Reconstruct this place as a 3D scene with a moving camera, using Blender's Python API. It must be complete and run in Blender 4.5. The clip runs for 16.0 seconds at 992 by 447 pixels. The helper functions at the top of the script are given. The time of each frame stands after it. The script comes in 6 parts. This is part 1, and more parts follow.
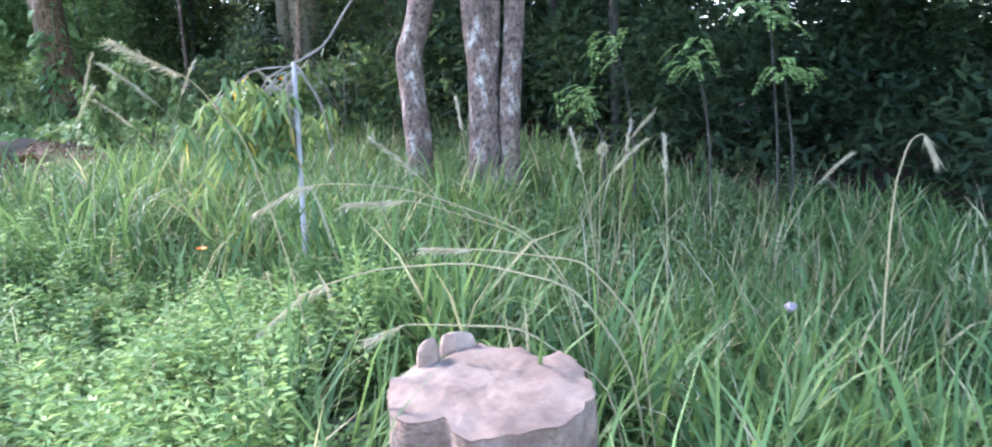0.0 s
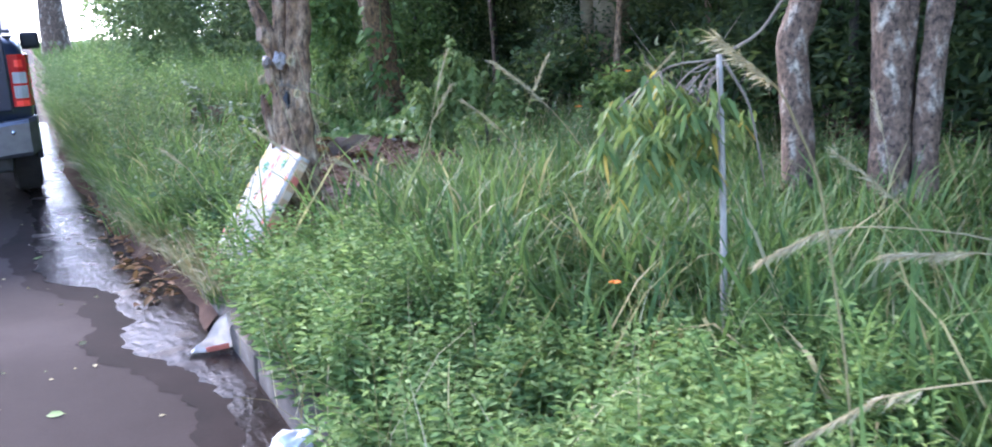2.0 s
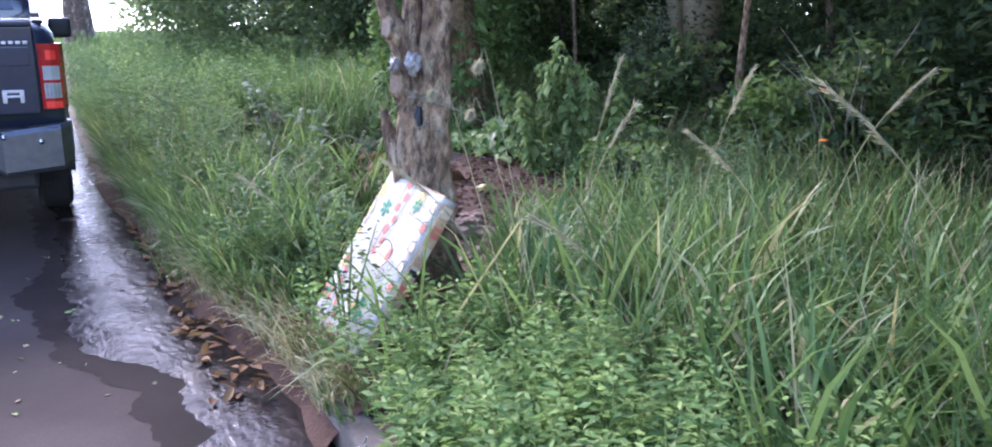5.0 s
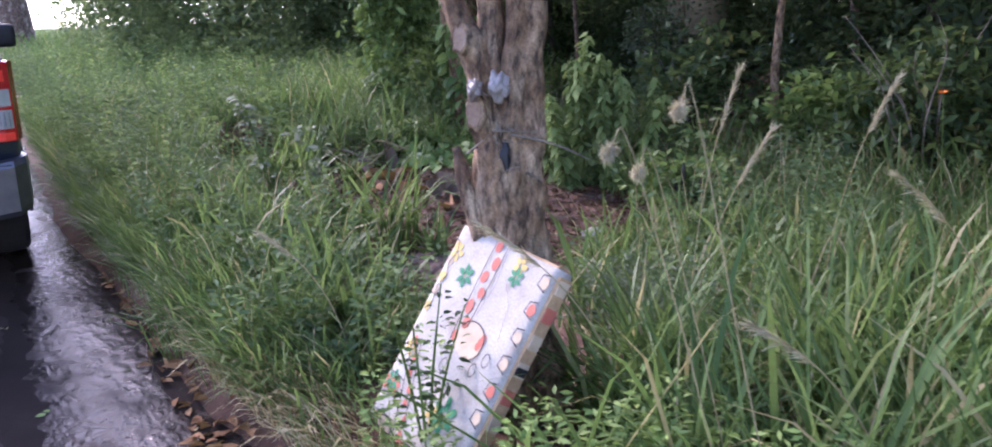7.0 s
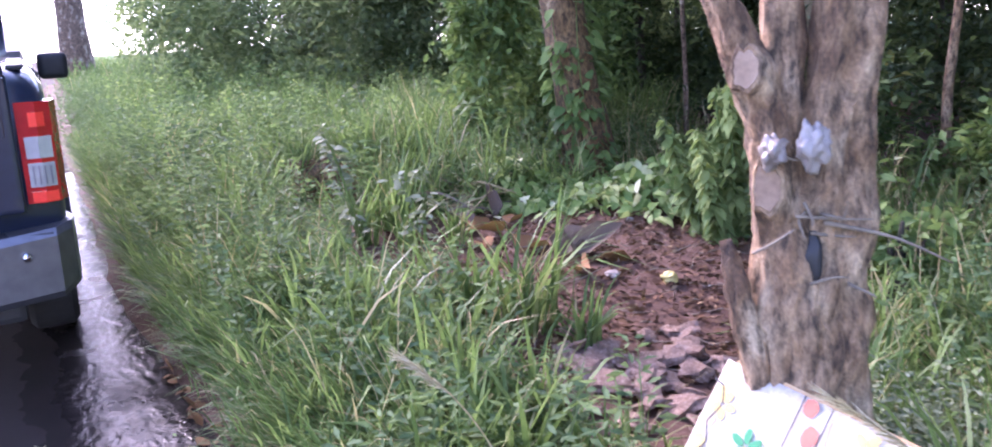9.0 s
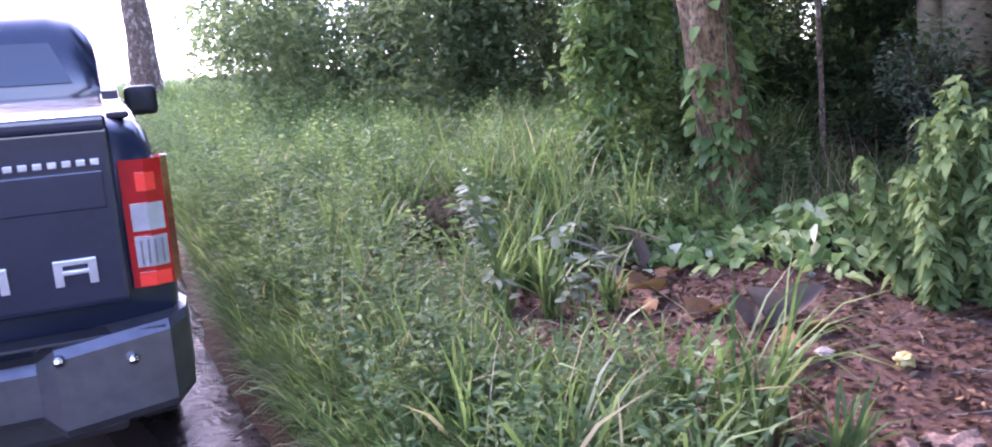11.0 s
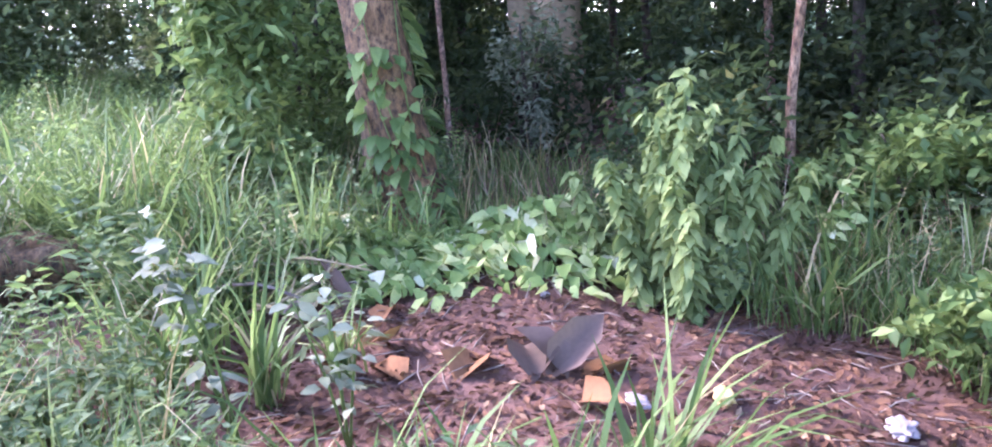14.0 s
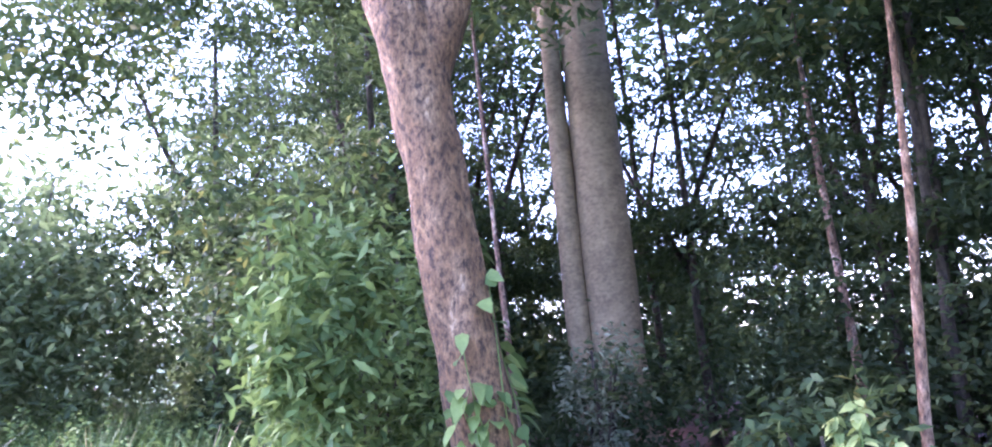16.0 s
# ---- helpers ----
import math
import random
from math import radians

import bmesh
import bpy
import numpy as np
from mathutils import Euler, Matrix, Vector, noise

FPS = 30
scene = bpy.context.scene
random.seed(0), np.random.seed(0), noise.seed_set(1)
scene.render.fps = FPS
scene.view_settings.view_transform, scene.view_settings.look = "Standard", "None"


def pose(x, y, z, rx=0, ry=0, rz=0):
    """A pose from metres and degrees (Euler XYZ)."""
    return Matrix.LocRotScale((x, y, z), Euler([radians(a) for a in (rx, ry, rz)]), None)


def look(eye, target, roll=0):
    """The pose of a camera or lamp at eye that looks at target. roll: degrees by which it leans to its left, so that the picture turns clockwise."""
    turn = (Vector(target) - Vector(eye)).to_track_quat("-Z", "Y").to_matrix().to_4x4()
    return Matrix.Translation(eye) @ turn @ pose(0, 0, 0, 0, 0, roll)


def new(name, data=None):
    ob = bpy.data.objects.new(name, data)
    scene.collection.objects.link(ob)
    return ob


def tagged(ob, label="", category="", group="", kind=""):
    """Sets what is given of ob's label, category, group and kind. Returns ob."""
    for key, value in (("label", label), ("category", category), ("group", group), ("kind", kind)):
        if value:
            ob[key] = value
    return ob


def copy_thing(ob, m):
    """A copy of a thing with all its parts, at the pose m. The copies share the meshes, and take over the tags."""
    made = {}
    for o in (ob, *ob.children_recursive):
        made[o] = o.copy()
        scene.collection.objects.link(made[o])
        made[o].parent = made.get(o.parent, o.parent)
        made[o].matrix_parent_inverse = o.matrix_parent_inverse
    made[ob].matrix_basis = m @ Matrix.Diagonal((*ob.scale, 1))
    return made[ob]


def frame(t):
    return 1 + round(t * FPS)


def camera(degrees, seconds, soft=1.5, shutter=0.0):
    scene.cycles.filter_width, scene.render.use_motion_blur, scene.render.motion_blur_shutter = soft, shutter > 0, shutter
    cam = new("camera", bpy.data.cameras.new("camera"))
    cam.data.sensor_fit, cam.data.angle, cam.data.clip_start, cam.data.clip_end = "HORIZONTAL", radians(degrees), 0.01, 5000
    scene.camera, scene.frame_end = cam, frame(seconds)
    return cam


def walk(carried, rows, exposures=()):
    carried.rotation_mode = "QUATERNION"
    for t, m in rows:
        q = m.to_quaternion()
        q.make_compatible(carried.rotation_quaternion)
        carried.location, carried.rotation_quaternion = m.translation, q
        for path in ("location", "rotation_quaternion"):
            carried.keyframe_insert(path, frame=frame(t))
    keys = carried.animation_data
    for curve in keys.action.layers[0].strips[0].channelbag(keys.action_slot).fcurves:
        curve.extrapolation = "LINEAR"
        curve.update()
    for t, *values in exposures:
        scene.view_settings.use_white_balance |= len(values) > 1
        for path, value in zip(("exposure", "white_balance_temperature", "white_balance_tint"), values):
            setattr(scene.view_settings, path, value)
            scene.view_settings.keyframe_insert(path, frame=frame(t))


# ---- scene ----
cam = camera(60.2, 16.0, soft=1.9, shutter=0.25)
PATH = [
    (0, (-0.006, 0.063, 1.691), (1.399, 1.441, 1.338), -2.6),
    (0.5, (0.049, 0.304, 1.674), (1.342, 1.79, 1.325), -1.3),
    (1, (0.122, 0.617, 1.665), (1.154, 2.296, 1.327), -3.3),
    (1.5, (-0.033, 0.895, 1.76), (0.953, 2.598, 1.406), -3.7),
    (2, (-0.098, 1.172, 1.768), (0.839, 2.904, 1.418), -3.8),
    (2.5, (-0.034, 1.496, 1.809), (0.834, 3.262, 1.455), -4.5),
    (3, (-0.114, 1.79, 1.853), (0.722, 3.572, 1.499), -3.6),
    (3.5, (-0.177, 2.024, 1.901), (0.657, 3.807, 1.545), -3.5),
    (4, (-0.182, 2.316, 1.850), (0.669, 4.095, 1.520), -2.8),
    (6.5, (-0.147, 3.679, 1.954), (0.858, 5.365, 1.57), -2.9),
    (7, (-0.187, 3.99, 2.016), (0.818, 5.677, 1.637), -3.6),
    (7.5, (-0.071, 4.328, 2.02), (0.908, 6.031, 1.643), -4.0),
    (8, (-0.042, 4.61, 2.027), (0.903, 6.335, 1.667), -4.2),
    (8.5, (-0.109, 4.93, 2.112), (0.817, 6.67, 1.772), -4.5),
    (9, (-0.057, 5.242, 2.098), (0.86, 6.99, 1.773), -4.2),
    (9.5, (-0.026, 5.583, 2.125), (0.814, 7.372, 1.824), -4.4),
    (12, (-0.239, 6.827, 2.268), (0.576, 8.633, 2.001), -5.1),
    (12.5, (-0.177, 7.188, 2.258), (0.79, 8.914, 1.964), -4.7),
    (13, (-0.096, 7.41, 2.299), (1.115, 8.965, 1.96), -4.5),
    (13.5, (-0.11, 7.609, 2.337), (1.45, 8.795, 1.938), -4.4),
    (14, (-0.095, 7.812, 2.341), (1.527, 8.91, 1.935), -4.1),
    (14.5, (0.008, 8.0, 2.401), (1.676, 9.102, 2.335), -7.0),
    (15, (-0.011, 8.209, 2.427), (1.658, 9.308, 2.485), -6.4),
    (15.5, (-0.068, 8.476, 2.457), (1.596, 9.563, 2.677), -4.5),
    (16, (0.07, 8.577, 2.442), (1.726, 9.647, 2.776), -5.5),
]
EXPOSURES = [
    (0, 3.35, 5400, 25), (1.5, 2.9, 5450, 24), (4, 2.75, 5450, 27), (6.5, 2.5, 5700, 37), (7.0, 2.35, 5800, 39), (7.5, 1.95, 5800, 40), (8, 2.75, 5800, 44), (8.5, 3.05, 5800, 45),
    (9.5, 3.1, 5750, 46), (12, 3.05, 5700, 50), (13, 3.2, 5650, 50), (13.5, 3.4, 5550, 49), (14, 3.75, 5500, 49), (14.5, 4.1, 5300, 53), (15, 4.05, 5300, 54), (16, 3.85, 5400, 55)]
walk(cam, [(t, look(eye, target, roll)) for t, eye, target, roll in PATH], EXPOSURES)

# ---- world and sun: a bright hazy sky, the low wide sun ahead along the road ----
SUN_EL, SUN_ROT = radians(38), radians(-12)
world = bpy.data.worlds.new("world")
scene.world = world
world.use_nodes = True
wn = world.node_tree.nodes
sky = wn.new("ShaderNodeTexSky")
sky.sky_type, sky.sun_disc = "NISHITA", False
sky.sun_elevation, sky.sun_rotation = SUN_EL, SUN_ROT
sky.air_density, sky.dust_density, sky.ozone_density = 1.0, 1.2, 1.0
world.node_tree.links.new(sky.outputs[0], wn["Background"].inputs[0])
wn["Background"].inputs[1].default_value = 0.15
sun = new("sun", bpy.data.lights.new("sun", "SUN"))
sun.data.energy, sun.data.angle, sun.data.color = 1.15, radians(12), (1.0, 0.93, 0.82)
sun_to = Vector((math.sin(SUN_ROT) * math.cos(SUN_EL), math.cos(SUN_ROT) * math.cos(SUN_EL), math.sin(SUN_EL)))
sun.matrix_world = look(sun_to * 50, (0, 0, 0))

# ---- materials ----
def nodes_of(name):
    m = bpy.data.materials.new(name)
    m.use_nodes = True
    return m, m.node_tree.nodes, m.node_tree.links, m.node_tree.nodes["Principled BSDF"]


def noise_node(n, l, scale, detail=4, stretch=(1, 1, 1), rough=0.55):
    tc, mp, tx = n.new("ShaderNodeTexCoord"), n.new("ShaderNodeMapping"), n.new("ShaderNodeTexNoise")
    mp.inputs["Scale"].default_value = stretch
    tx.inputs["Scale"].default_value, tx.inputs["Detail"].default_value, tx.inputs["Roughness"].default_value = scale, detail, rough
    l.new(tc.outputs["Object"], mp.inputs["Vector"])
    l.new(mp.outputs["Vector"], tx.inputs["Vector"])
    return tx.outputs["Fac"]


def ramp(n, l, fac, stops):
    r = n.new("ShaderNodeValToRGB")
    e = r.color_ramp.elements
    while len(e) < len(stops):
        e.new(0.5)
    for el, (p, c) in zip(e, stops):
        el.position, el.color = p, (*c, 1)
    l.new(fac, r.inputs["Fac"])
    return r.outputs["Color"]


def mix(n, l, fac, a, b, mode="MIX"):
    x = n.new("ShaderNodeMix")
    x.data_type, x.blend_type = "RGBA", mode
    for sock, val in ((x.inputs[0], fac), (x.inputs[6], a), (x.inputs[7], b)):
        if isinstance(val, (int, float)):
            sock.default_value = val
        elif isinstance(val, tuple):
            sock.default_value = (*val, 1)
        else:
            l.new(val, sock)
    return x.outputs[2]


def bump(n, l, fac, strength, dist, to):
    b = n.new("ShaderNodeBump")
    b.inputs["Strength"].default_value, b.inputs["Distance"].default_value = strength, dist
    l.new(fac, b.inputs["Height"])
    l.new(b.outputs["Normal"], to.inputs["Normal"])


def surface(name, stops, scale=6, fine=60, rough=0.8, relief=0.5, dist=0.01, stretch=(1, 1, 1), metal=0.0, coat=0.0, spec=0.5):
    """A rough surface with colour that varies at two scales and a fine relief."""
    m, n, l, p = nodes_of(name)
    big, small = noise_node(n, l, scale, 5, stretch), noise_node(n, l, fine, 3, stretch)
    col = ramp(n, l, big, stops)
    l.new(mix(n, l, 0.5, col, ramp(n, l, small, [(0.3, (0.35, 0.35, 0.35)), (0.7, (0.65, 0.65, 0.65))]), "OVERLAY"), p.inputs["Base Color"])
    p.inputs["Roughness"].default_value, p.inputs["Metallic"].default_value = rough, metal
    p.inputs["Coat Weight"].default_value, p.inputs["Specular IOR Level"].default_value = coat, spec
    if relief:
        bump(n, l, mix(n, l, 0.5, big, small), relief, dist, p)
    return m


def leafy(name, dark, mid, light, dry=None, rough=0.45, through_light=0.35, patch=1.2):
    """Leaves or blades: each its own tint, patches of the stand differ, light shines through."""
    m, n, l, p = nodes_of(name)
    isl = n.new("ShaderNodeNewGeometry").outputs["Random Per Island"]
    stops = [(0.0, dark), (0.5, mid), (0.86, light)]
    if dry:
        stops += [(0.93, light), (0.96, dry)]
    col = ramp(n, l, isl, stops)
    pt = ramp(n, l, noise_node(n, l, patch, 3), [(0.32, (0.36, 0.40, 0.36)), (0.68, (0.64, 0.62, 0.52))])
    col = mix(n, l, 0.7, col, pt, "OVERLAY")
    fine = ramp(n, l, noise_node(n, l, 45, 2), [(0.3, (0.42, 0.42, 0.42)), (0.7, (0.58, 0.58, 0.56))])
    col = mix(n, l, 0.6, col, fine, "OVERLAY")
    l.new(col, p.inputs["Base Color"])
    p.inputs["Roughness"].default_value = rough
    p.inputs["Specular IOR Level"].default_value = 0.22
    tr, ms = n.new("ShaderNodeBsdfTranslucent"), n.new("ShaderNodeMixShader")
    bright = mix(n, l, 0.5, col, (0.30, 0.42, 0.12), "MIX")
    l.new(mix(n, l, 0.45, col, bright), tr.inputs["Color"])
    ms.inputs[0].default_value = through_light
    l.new(p.outputs[0], ms.inputs[1])
    l.new(tr.outputs[0], ms.inputs[2])
    l.new(ms.outputs[0], n["Material Output"].inputs["Surface"])
    return m


def bark(name, stops, scale=5, relief=0.9, dist=0.02, long=0.25, cracked=0.85):
    m, n, l, p = nodes_of(name)
    plates = noise_node(n, l, scale * 4, 6, (1, 1, long), 0.65)
    blotch = noise_node(n, l, scale, 4, (1, 1, 0.6))
    col = ramp(n, l, blotch, stops)
    crack = ramp(n, l, plates, [(0.36, (0.06, 0.06, 0.06)), (0.48, (0.46, 0.46, 0.46)), (0.62, (0.76, 0.75, 0.73))])
    fine = ramp(n, l, noise_node(n, l, scale * 16, 4, (1, 1, long * 1.6)), [(0.35, (0.3, 0.3, 0.3)), (0.65, (0.68, 0.68, 0.67))])
    l.new(mix(n, l, 0.6, mix(n, l, cracked, col, crack, "OVERLAY"), fine, "OVERLAY"), p.inputs["Base Color"])
    p.inputs["Roughness"].default_value = 0.9
    bump(n, l, plates, relief, dist, p)
    return m


def plain(name, color, rough=0.5, metal=0.0, coat=0.0, emit=0.0):
    m, n, l, p = nodes_of(name)
    v = ramp(n, l, noise_node(n, l, 14, 4), [(0.3, tuple(c * 0.82 for c in color)), (0.7, tuple(min(1, c * 1.12) for c in color))])
    l.new(v, p.inputs["Base Color"])
    p.inputs["Roughness"].default_value, p.inputs["Metallic"].default_value, p.inputs["Coat Weight"].default_value = rough, metal, coat
    return m


M_SOIL = surface("red_soil", [(0.3, (0.060, 0.027, 0.016)), (0.5, (0.10, 0.048, 0.029)), (0.7, (0.155, 0.085, 0.055))], 1.3, 40, 0.95, 0.9, 0.03)
M_ASPHALT = surface("asphalt", [(0.3, (0.028, 0.019, 0.015)), (0.55, (0.045, 0.032, 0.026)), (0.75, (0.068, 0.050, 0.042))], 0.8, 140, 0.9, 0.5, 0.006, spec=0.15)
M_DAMP = surface("damp_asphalt", [(0.3, (0.014, 0.010, 0.008)), (0.55, (0.024, 0.016, 0.013)), (0.75, (0.036, 0.026, 0.021))], 1.6, 140, 0.85, 0.5, 0.005, spec=0.08)
M_MEADOW = surface("far_meadow", [(0.3, (0.04, 0.085, 0.02)), (0.55, (0.08, 0.14, 0.035)), (0.75, (0.13, 0.17, 0.06))], 0.5, 12, 0.9, 0.8, 0.1)
M_KERB = surface("kerb_concrete", [(0.3, (0.062, 0.048, 0.035)), (0.55, (0.125, 0.100, 0.078)), (0.8, (0.22, 0.185, 0.15))], 6, 70, 0.9, 0.6, 0.01)
M_GRASS = leafy("grass_blades", (0.044, 0.088, 0.026), (0.092, 0.158, 0.045), (0.165, 0.240, 0.080), (0.38, 0.32, 0.18), 0.5, 0.4)
M_WEED = leafy("weed_leaves", (0.062, 0.115, 0.038), (0.115, 0.185, 0.060), (0.20, 0.27, 0.095), None, 0.7, 0.4, 1.6)
M_VERGE = leafy("verge_herb_leaves", (0.045, 0.088, 0.042), (0.085, 0.140, 0.062), (0.15, 0.21, 0.10), None, 0.75, 0.4, 2.2)
M_WEED_TIP = leafy("weed_tips", (0.12, 0.20, 0.06), (0.20, 0.29, 0.09), (0.30, 0.38, 0.14), None, 0.7, 0.4, 1.6)
M_DRY = leafy("dry_grass", (0.22, 0.16, 0.075), (0.33, 0.26, 0.14), (0.46, 0.40, 0.26), None, 0.7, 0.2)
# Darker than living leaves: the deep shade of the wood is in this colour.
M_SHADED_LEAF = leafy("shaded_leaves", (0.012, 0.026, 0.014), (0.022, 0.042, 0.020), (0.040, 0.066, 0.028), None, 0.8, 0.4, 0.5)
M_CANOPY = leafy("canopy_leaves", (0.024, 0.048, 0.020), (0.048, 0.084, 0.033), (0.09, 0.13, 0.045), (0.18, 0.17, 0.05), 0.6, 0.35, 0.5)
# Leaf colour paled to stand in for haze and backlight on far bushes.
M_HAZE_PALE = leafy("haze_pale_leaves", (0.065, 0.10, 0.05), (0.115, 0.16, 0.08), (0.18, 0.225, 0.11), None, 0.6, 0.55, 0.5)
M_BUSH = leafy("bush_leaves", (0.115, 0.170, 0.055), (0.175, 0.235, 0.080), (0.245, 0.305, 0.115), None, 0.8, 0.35, 2.0)
M_POTHOS = leafy("variegated_leaves", (0.11, 0.18, 0.05), (0.21, 0.30, 0.085), (0.40, 0.45, 0.19), (0.62, 0.62, 0.40), 0.55, 0.3, 2.0)
M_VINE = leafy("vine_leaves", (0.052, 0.10, 0.030), (0.10, 0.16, 0.046), (0.17, 0.24, 0.075), None, 0.55, 0.35, 2.0)
M_GREY = leafy("grey_leaves", (0.09, 0.12, 0.075), (0.145, 0.175, 0.115), (0.22, 0.25, 0.175), None, 0.75, 0.25, 2.0)
M_WILT = leafy("wilted_leaves", (0.085, 0.14, 0.048), (0.145, 0.21, 0.072), (0.25, 0.29, 0.09), (0.48, 0.33, 0.06), 0.5, 0.4, 3.0)
M_LITTER = leafy("leaf_litter", (0.042, 0.018, 0.010), (0.085, 0.040, 0.022), (0.13, 0.067, 0.036), (0.25, 0.165, 0.10), 0.85, 0.05, 2.0)
M_MUD = surface("wet_mud", [(0.3, (0.045, 0.022, 0.013)), (0.55, (0.085, 0.044, 0.027)), (0.75, (0.15, 0.082, 0.052))], 3, 50, 0.85, 0.9, 0.02, spec=0.15)
M_DEAD_GREY = leafy("dead_leaf_grey", (0.075, 0.048, 0.036), (0.105, 0.070, 0.053), (0.15, 0.10, 0.078), None, 0.7, 0.1, 3.0)
M_DEAD_TAN = leafy("dead_leaf_tan", (0.13, 0.058, 0.025), (0.19, 0.088, 0.038), (0.27, 0.145, 0.07), None, 0.8, 0.1, 7.0)
M_BARK_RED = bark("reddish_bark", [(0.3, (0.068, 0.037, 0.013)), (0.5, (0.120, 0.071, 0.028)), (0.66, (0.162, 0.107, 0.050)), (0.78, (0.26, 0.205, 0.12))], 9, 1.0, 0.02, 0.6)
M_BARK_PALE = bark("pale_bark", [(0.3, (0.135, 0.104, 0.053)), (0.55, (0.180, 0.142, 0.076)), (0.75, (0.22, 0.178, 0.100))], 1.1, 0.12, 0.004, 1.1, 0.3)
M_BARK_GREY = bark("lichened_bark", [(0.3, (0.075, 0.048, 0.030)), (0.55, (0.155, 0.10, 0.065)), (0.70, (0.40, 0.34, 0.26))], 9, 0.9, 0.015, 0.8)
M_BARK_SPLIT = bark("fissured_bark", [(0.36, (0.095, 0.052, 0.026)), (0.46, (0.20, 0.120, 0.062)), (0.56, (0.28, 0.185, 0.108)), (0.70, (0.42, 0.315, 0.20))], 9, 0.9, 0.04, 0.4)
M_BARK_DARK = bark("dark_bark", [(0.3, (0.024, 0.021, 0.012)), (0.6, (0.052, 0.044, 0.027)), (0.8, (0.10, 0.088, 0.058))], 5, 0.7, 0.015, 0.4)
M_CUTWOOD = surface("cut_wood", [(0.28, (0.080, 0.048, 0.030)), (0.5, (0.140, 0.092, 0.060)), (0.72, (0.205, 0.148, 0.103))], 5, 45, 0.9, 0.6, 0.010)
M_STUMP_SIDE = surface("stump_bark", [(0.3, (0.12, 0.068, 0.040)), (0.5, (0.21, 0.135, 0.085)), (0.7, (0.34, 0.25, 0.175))], 10, 55, 0.95, 1.0, 0.03)
M_PALE_STEM = surface("bleached_stem", [(0.3, (0.24, 0.20, 0.15)), (0.6, (0.36, 0.32, 0.26)), (0.8, (0.48, 0.44, 0.37))], 12, 60, 0.9, 0.6, 0.004, (1, 1, 0.3))
M_SAWN = surface("sawn_branch_wood", [(0.3, (0.17, 0.10, 0.06)), (0.5, (0.27, 0.18, 0.115)), (0.7, (0.36, 0.26, 0.18))], 9, 70, 0.9, 0.5, 0.006)
M_DEADWOOD = surface("dead_wood", [(0.3, (0.13, 0.10, 0.07)), (0.6, (0.22, 0.18, 0.13)), (0.8, (0.33, 0.28, 0.21))], 9, 60, 0.9, 0.6, 0.005, (1, 1, 0.3))
M_RUBBLE = surface("rubble_stone", [(0.3, (0.15, 0.085, 0.056)), (0.55, (0.26, 0.17, 0.125)), (0.8, (0.39, 0.30, 0.24))], 6, 50, 0.95, 0.8, 0.01)
M_PAINT = surface("dark_blue_paint", [(0.3, (0.010, 0.014, 0.028)), (0.7, (0.014, 0.020, 0.038))], 2, 30, 0.28, 0.0, coat=0.8)
M_BLACK = surface("black_plastic", [(0.3, (0.012, 0.012, 0.014)), (0.7, (0.022, 0.022, 0.024))], 8, 80, 0.6, 0.3, 0.002)
M_TYRE = surface("tyre_rubber", [(0.3, (0.014, 0.013, 0.013)), (0.7, (0.03, 0.027, 0.025))], 8, 60, 0.85, 0.4, 0.004)
M_CHROME = plain("dull_chrome", (0.55, 0.55, 0.57), 0.22, 1.0)
M_BUMPER = plain("grey_bumper", (0.16, 0.16, 0.17), 0.35, 0.8)
M_RED = plain("red_lens", (0.34, 0.010, 0.009), 0.12, 0, 0.6)
M_ORANGERED = plain("bright_red_lens", (0.85, 0.05, 0.03), 0.2, 0, 0.6)
M_CLEAR = plain("clear_lens", (0.50, 0.50, 0.50), 0.12, 0.5, 0.6)
M_GLASS = plain("tinted_glass", (0.012, 0.014, 0.016), 0.05, 0.0, 1.0)
M_PLATE = plain("plate_white", (0.75, 0.75, 0.73), 0.45)
M_PLATE_BLUE = plain("plate_blue", (0.03, 0.12, 0.45), 0.45)
M_INK = plain("black_ink", (0.015, 0.015, 0.015), 0.6)
M_SILVER = plain("silver_letter", (0.62, 0.62, 0.64), 0.3, 0.7)
M_CLOTH = surface("stained_white_fabric", [(0.28, (0.24, 0.185, 0.125)), (0.42, (0.38, 0.34, 0.275)), (0.7, (0.46, 0.43, 0.365))], 5, 120, 0.9, 0.3, 0.003)
M_FOAM = surface("yellowed_foam", [(0.3, (0.30, 0.17, 0.08)), (0.6, (0.44, 0.29, 0.15)), (0.8, (0.52, 0.40, 0.25))], 7, 60, 0.95, 0.7, 0.008)
M_PRINT_RED = plain("red_print", (0.50, 0.135, 0.085), 0.85)
M_PRINT_GREEN = plain("green_print", (0.03, 0.20, 0.085), 0.85)
M_PRINT_YELLOW = plain("yellow_print", (0.56, 0.40, 0.12), 0.85)
M_PRINT_CREAM = plain("cream_print", (0.50, 0.385, 0.25), 0.85)
M_BAG = plain("white_plastic_film", (0.30, 0.262, 0.235), 0.45)
M_PACK = plain("white_foil", (0.74, 0.72, 0.70), 0.35, 0, 0.3)
M_BAG_GREY = plain("grey_plastic_film", (0.20, 0.165, 0.14), 0.45)
M_YELLOW_PACK = plain("yellow_packaging", (0.52, 0.42, 0.14), 0.4)
M_ORANGE = plain("orange_petals", (0.85, 0.24, 0.02), 0.6)
M_PLUME = leafy("seed_plume", (0.34, 0.28, 0.18), (0.46, 0.39, 0.27), (0.58, 0.51, 0.39), None, 0.9, 0.3, 4.0)


